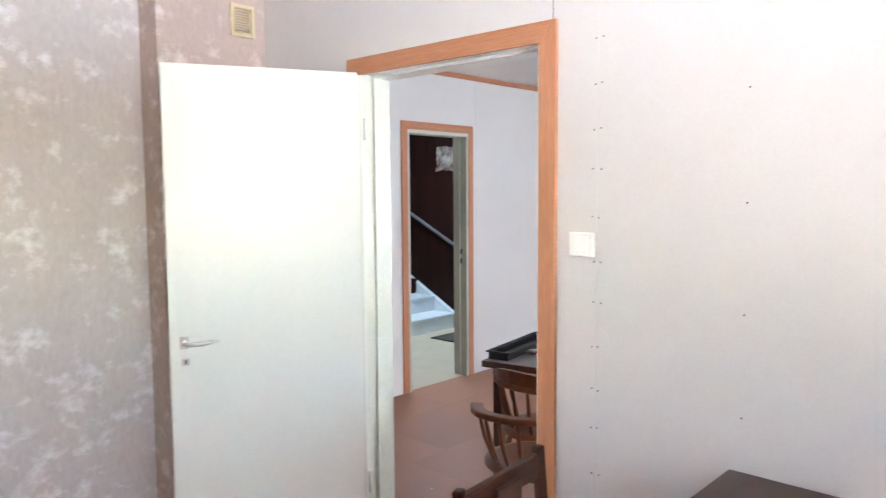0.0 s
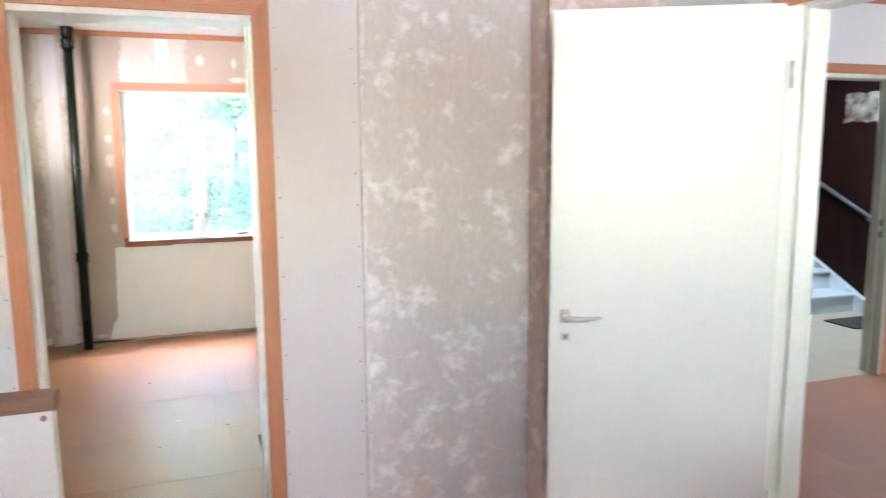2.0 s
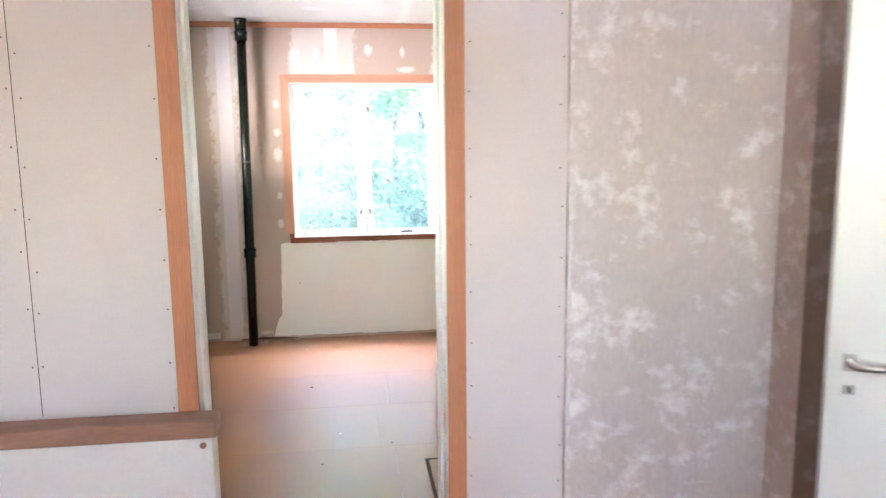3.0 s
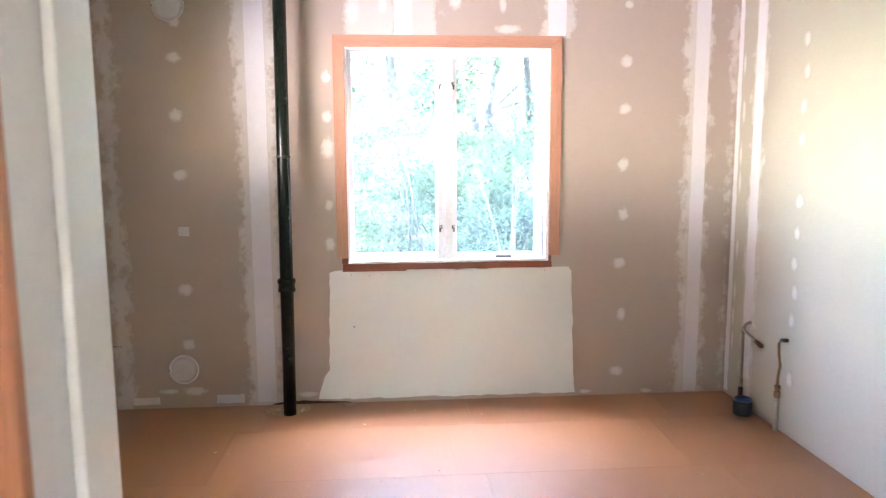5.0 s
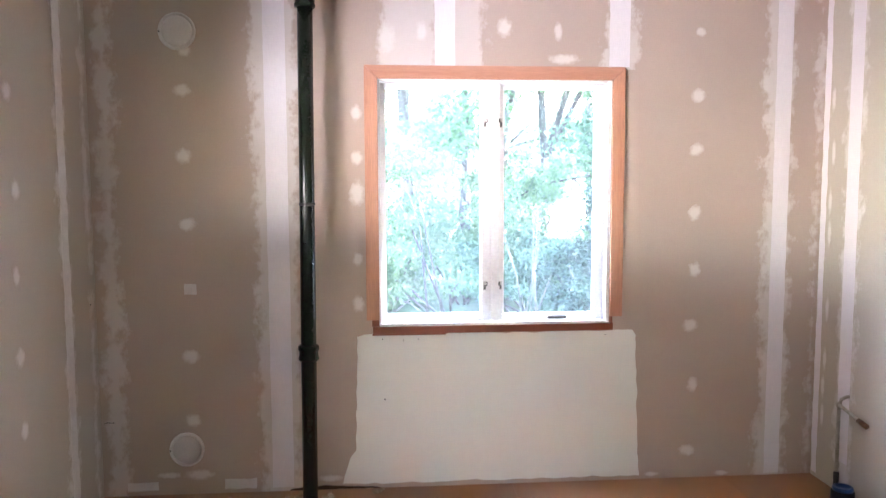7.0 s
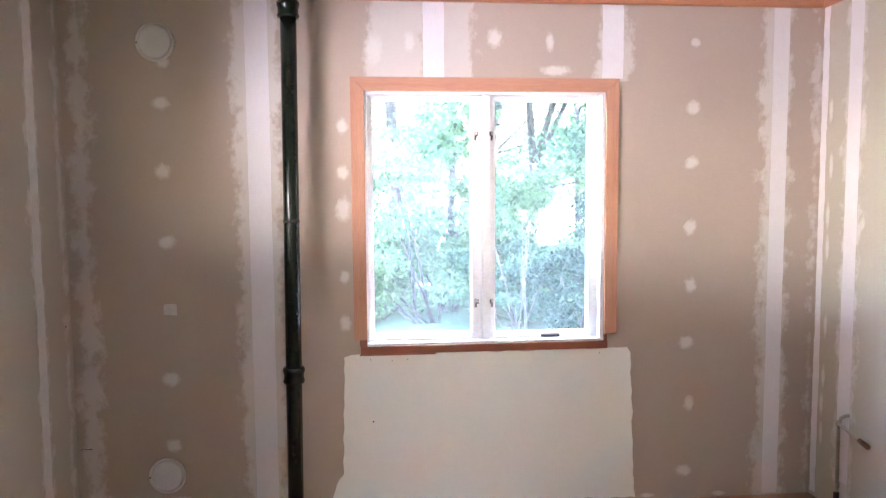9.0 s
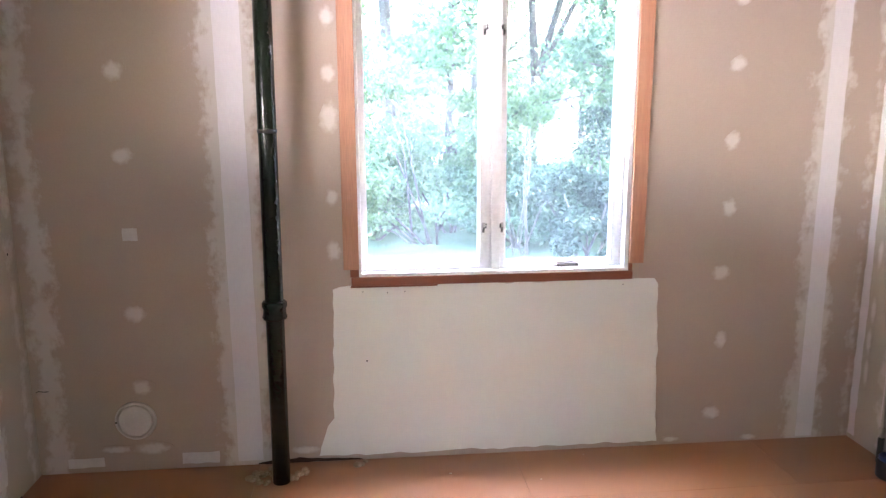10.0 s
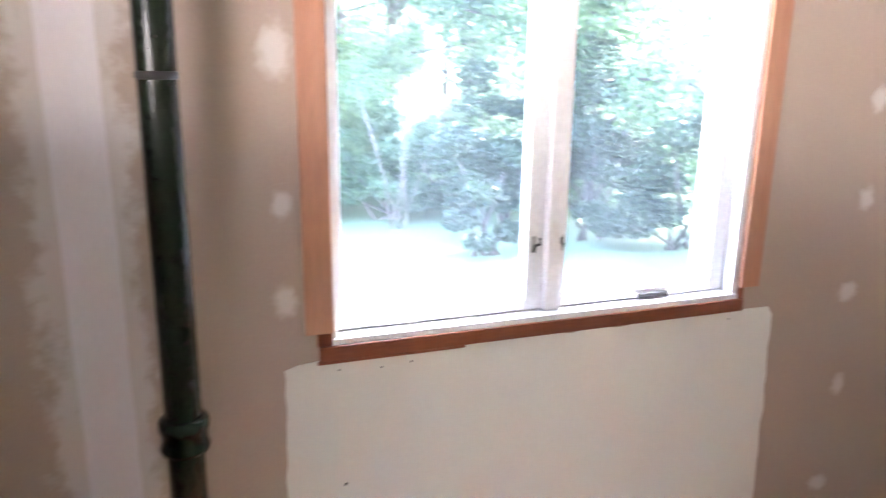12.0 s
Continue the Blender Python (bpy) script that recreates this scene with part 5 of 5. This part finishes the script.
# ---- radiator by the west wall ----
mat_rad = material("chipped_cream_paint", (0.56, 0.44, 0.24), 0.45, (0.50, 0.38, 0.20), 6, 0.5, 0.1, 60)
def chipped():
    n, l = mat_rad.node_tree.nodes, mat_rad.node_tree.links
    b = n["Principled BSDF"]
    base = b.inputs["Base Color"].links[0].from_socket
    nz = n.new("ShaderNodeTexNoise")
    nz.inputs["Scale"].default_value = 26
    nz.inputs["Detail"].default_value = 6
    co = n.new("ShaderNodeTexCoord")
    l.new(co.outputs["Object"], nz.inputs[0])
    r = n.new("ShaderNodeValToRGB")
    r.color_ramp.elements[0].position, r.color_ramp.elements[1].position = 0.60, 0.63
    l.new(nz.outputs[0], r.inputs[0])
    mix = n.new("ShaderNodeMix")
    mix.data_type = 'RGBA'
    l.new(r.outputs[0], mix.inputs[0])
    l.new(base, mix.inputs[6])
    mix.inputs[7].default_value = (0.03, 0.022, 0.016, 1)
    l.new(mix.outputs[2], b.inputs["Base Color"])


chipped()
rad = thing("radiator", "old cream column radiator with chipped paint", "radiator", (-1.42, 5.1, 0))
for k in range(11):
    y = 5.30 - k * 0.062
    part("column", boxes(((-1.475, y, 0.075), (-1.345, y + 0.046, 0.665)), bevel=0.018), mat_rad, rad)
part("joint_tube", tube([(-1.41, 4.69, 0.14), (-1.41, 5.34, 0.14)], 0.02, 10), mat_rad, rad, smooth=True)
part("joint_tube", tube([(-1.41, 4.69, 0.60), (-1.41, 5.34, 0.60)], 0.02, 10), mat_rad, rad, smooth=True)
for y in (4.78, 5.30):
    part("foot", boxes(((-1.455, y, 0.0), (-1.365, y + 0.035, 0.09)), bevel=0.008), mat_rad, rad)

# floor hatch lying by the doorway
hatch = thing("floor_hatch", "square floor hatch outlined by a dark gap", "hatch", (0.9, 3.95, 0))
part("hatch_rim", boxes(((0.655, 3.72, 0.0006), (0.672, 4.13, 0.005)), ((0.672, 4.113, 0.0006), (1.15, 4.13, 0.005)), ((1.133, 3.72, 0.0006), (1.15, 4.113, 0.005))), mat_gap, hatch)
part("hatch_lid", boxes(((0.674, 3.72, 0.0008), (1.131, 4.111, 0.006)), bevel=0.001), mat_board_floor, hatch)

# ---- small marks, cracks and crumbs ----
for k, (x, z) in enumerate(((-0.125, 0.772), (0.055, 0.770), (-0.115, 0.462), (-0.02, 0.765), (1.02, 0.775))):
    part("nail_hole", turn_bm(lathe([(0.0026 if k != 2 else 0.0045, 0.0), (0.0024 if k != 2 else 0.004, 0.0012), (0.001, 0.0014)], 8), pose(x, NORTH - 0.0012, z, 90)), mat_dark, north)
part("wall_scratch", tube([(-1.500, NORTH - 0.0012, 0.374), (-1.488, NORTH - 0.0016, 0.380), (-1.470, NORTH - 0.0012, 0.376), (-1.448, NORTH - 0.0012, 0.377)], 0.0016, 6), mat_dark, north)
# dark bar along the west wall's foot, coloured as its shadowed gap
part("foot_shadow_strip", boxes(((WEST - 0.001, 5.2, 0.0006), (WEST + 0.006, 6.40, 0.006))), mat_gap, west, "thin dark strip standing for the shadowed gap at the wall foot")
part("nail_hole", turn_bm(lathe([(0.005, 0.0), (0.005, 0.0012), (0.001, 0.0014)], 8), pose(WEST + 0.0005, 6.52, 0.98, 0, 90)), mat_dark, west)
# white filler along the ragged edge of the board beside the plaster
chimney = bpy.data.objects["wall_chimney_face"]
breast = bpy.data.objects["wall_chimney_breast"]
mat_edge = material("white_plaster_smear", (0.76, 0.74, 0.725), 0.85, (0.62, 0.58, 0.555), 18, 0.7, 0.3, 80, fine=0.88)
z = 0.0
k = 0
while z < 2.5:
    h = rng.uniform(0.06, 0.3)
    w = rng.uniform(0.008, 0.035)
    flat_piece("plaster_smear", ragged([(1.014, z), (1.016 + w, z + 0.01), (1.014 + w * rng.uniform(0.3, 1.2), z + h * 0.5), (1.018 + w * 0.6, z + h), (1.014, z + h)], 0.015, 0.010, 300 + k), "y-", 2.9375, 0.003, mat_edge, chimney)
    z += h * rng.uniform(0.9, 1.6)
    k += 1
x = 1.05
while x < 1.72:
    w = rng.uniform(0.06, 0.16)
    flat_piece("plaster_smear", ragged([(x, 0.0), (min(x + w, 1.735), 0.0), (min(x + w, 1.735), rng.uniform(0.015, 0.05)), (x + w * 0.5, rng.uniform(0.02, 0.08)), (x, rng.uniform(0.01, 0.04))], 0.015, 0.012, 400 + k), "y-", 2.9375, 0.003, mat_edge, chimney)
    x += w * rng.uniform(0.8, 1.3)
    k += 1
part("edge_gap", boxes(((1.0098, D1A - 0.0008, 0.0), (1.0112, D1A + 0.003, CEIL))), mat_plaster_brown_shaded, middle_wall, "thin joint beside the plaster")
# crumbs and dust on the floors
bmd = bmesh.new()
for k in range(95):
    if k < 50:
        x, y = rng.uniform(WEST + 0.1, EAST - 0.1), rng.uniform(3.3, NORTH - 0.03)
    else:
        x, y = rng.uniform(2.5, 5.6), rng.uniform(1.0, 3.7)
    s = rng.uniform(0.0015, 0.004) * (1.8 if k % 17 == 0 else 1.0)
    v = bmesh.ops.create_icosphere(bmd, subdivisions=1, radius=s)["verts"]
    st = rng.uniform(1, 2.4)
    for q in v:
        q.co = Vector((q.co.x * st + x, q.co.y + y, max(q.co.z * 0.6 + s * 0.5, 0.0002)))
mat_crumb = bpy.data.materials.new("plaster_crumbs")
mat_crumb.use_nodes = True
cn, cl = mat_crumb.node_tree.nodes, mat_crumb.node_tree.links
cg = cn.new("ShaderNodeNewGeometry")
cr = cn.new("ShaderNodeValToRGB")
cr.color_ramp.interpolation = 'CONSTANT'
cr.color_ramp.elements[0].color = (0.08, 0.04, 0.025, 1)
cr.color_ramp.elements[1].color = (0.72, 0.66, 0.58, 1)
cr.color_ramp.elements[1].position = 0.45
cl.new(cg.outputs["Random Per Island"], cr.inputs[0])
cl.new(cr.outputs[0], cn["Principled BSDF"].inputs["Base Color"])
cn["Principled BSDF"].inputs["Roughness"].default_value = 0.9
crumbs = part("floor_crumbs", bmd, mat_crumb)
tagged(crumbs, "scattered crumbs of plaster and dust on the floor", "debris", kind="stuff")

# ---- floor boards, last ----
floor = structure("floor", boxes(((-1.79, -2.49, -0.0235), (6.6, 8.25, -0.0225))), mat_gap, "brown chipboard floor panels laid in rows", "floor")
board_meshes = {}


def lay(x0, x1, y0, y1, mat, length, width, seed):
    r = random.Random(seed)
    y = y0
    while y < y1 - 0.02:
        yb = min(y + width, y1)
        x = x0 - r.uniform(0.1, length * 0.9)
        while x < x1 - 0.02:
            a, b = max(x, x0), min(x + length, x1)
            if b - a > 0.01:
                lx, ly = round(b - a - 0.0008, 4), round(yb - y - 0.0008, 4)
                key = (lx, ly, mat.name)
                if key not in board_meshes:
                    board_meshes[key] = mesh_of("floor_board", boxes(((0, 0, -0.022), (lx, ly, 0.0)), bevel=0.0007), mat)
                ob = new("floor_board", board_meshes[key])
                ob.parent = floor
                ob.matrix_basis = pose(a + 0.0004, y + 0.0004, r.uniform(-0.0004, 0.0))
            x += length
        y = yb


mat_floor_dining = material("reddish_chipboard", (0.43, 0.20, 0.115), 0.5, (0.33, 0.14, 0.078), 1.7, 0.6, 0.05, 240, fine=0.8, spec=0.4, vary=0.12, gloss=0.08)
lay(-1.62, 2.42, -2.35, D1B, mat_board_floor, 1.2, 0.6, 1)
lay(-1.62, 2.42, D1B, 6.60, mat_board_floor, 1.13, 0.62, 5)
lay(2.42, 6.4, -1.5, 3.78, mat_floor_dining, 1.2, 0.6, 3)
lay(3.5, 6.45, 3.78, 8.15, mat_vinyl, 3.0, 2.2, 4)
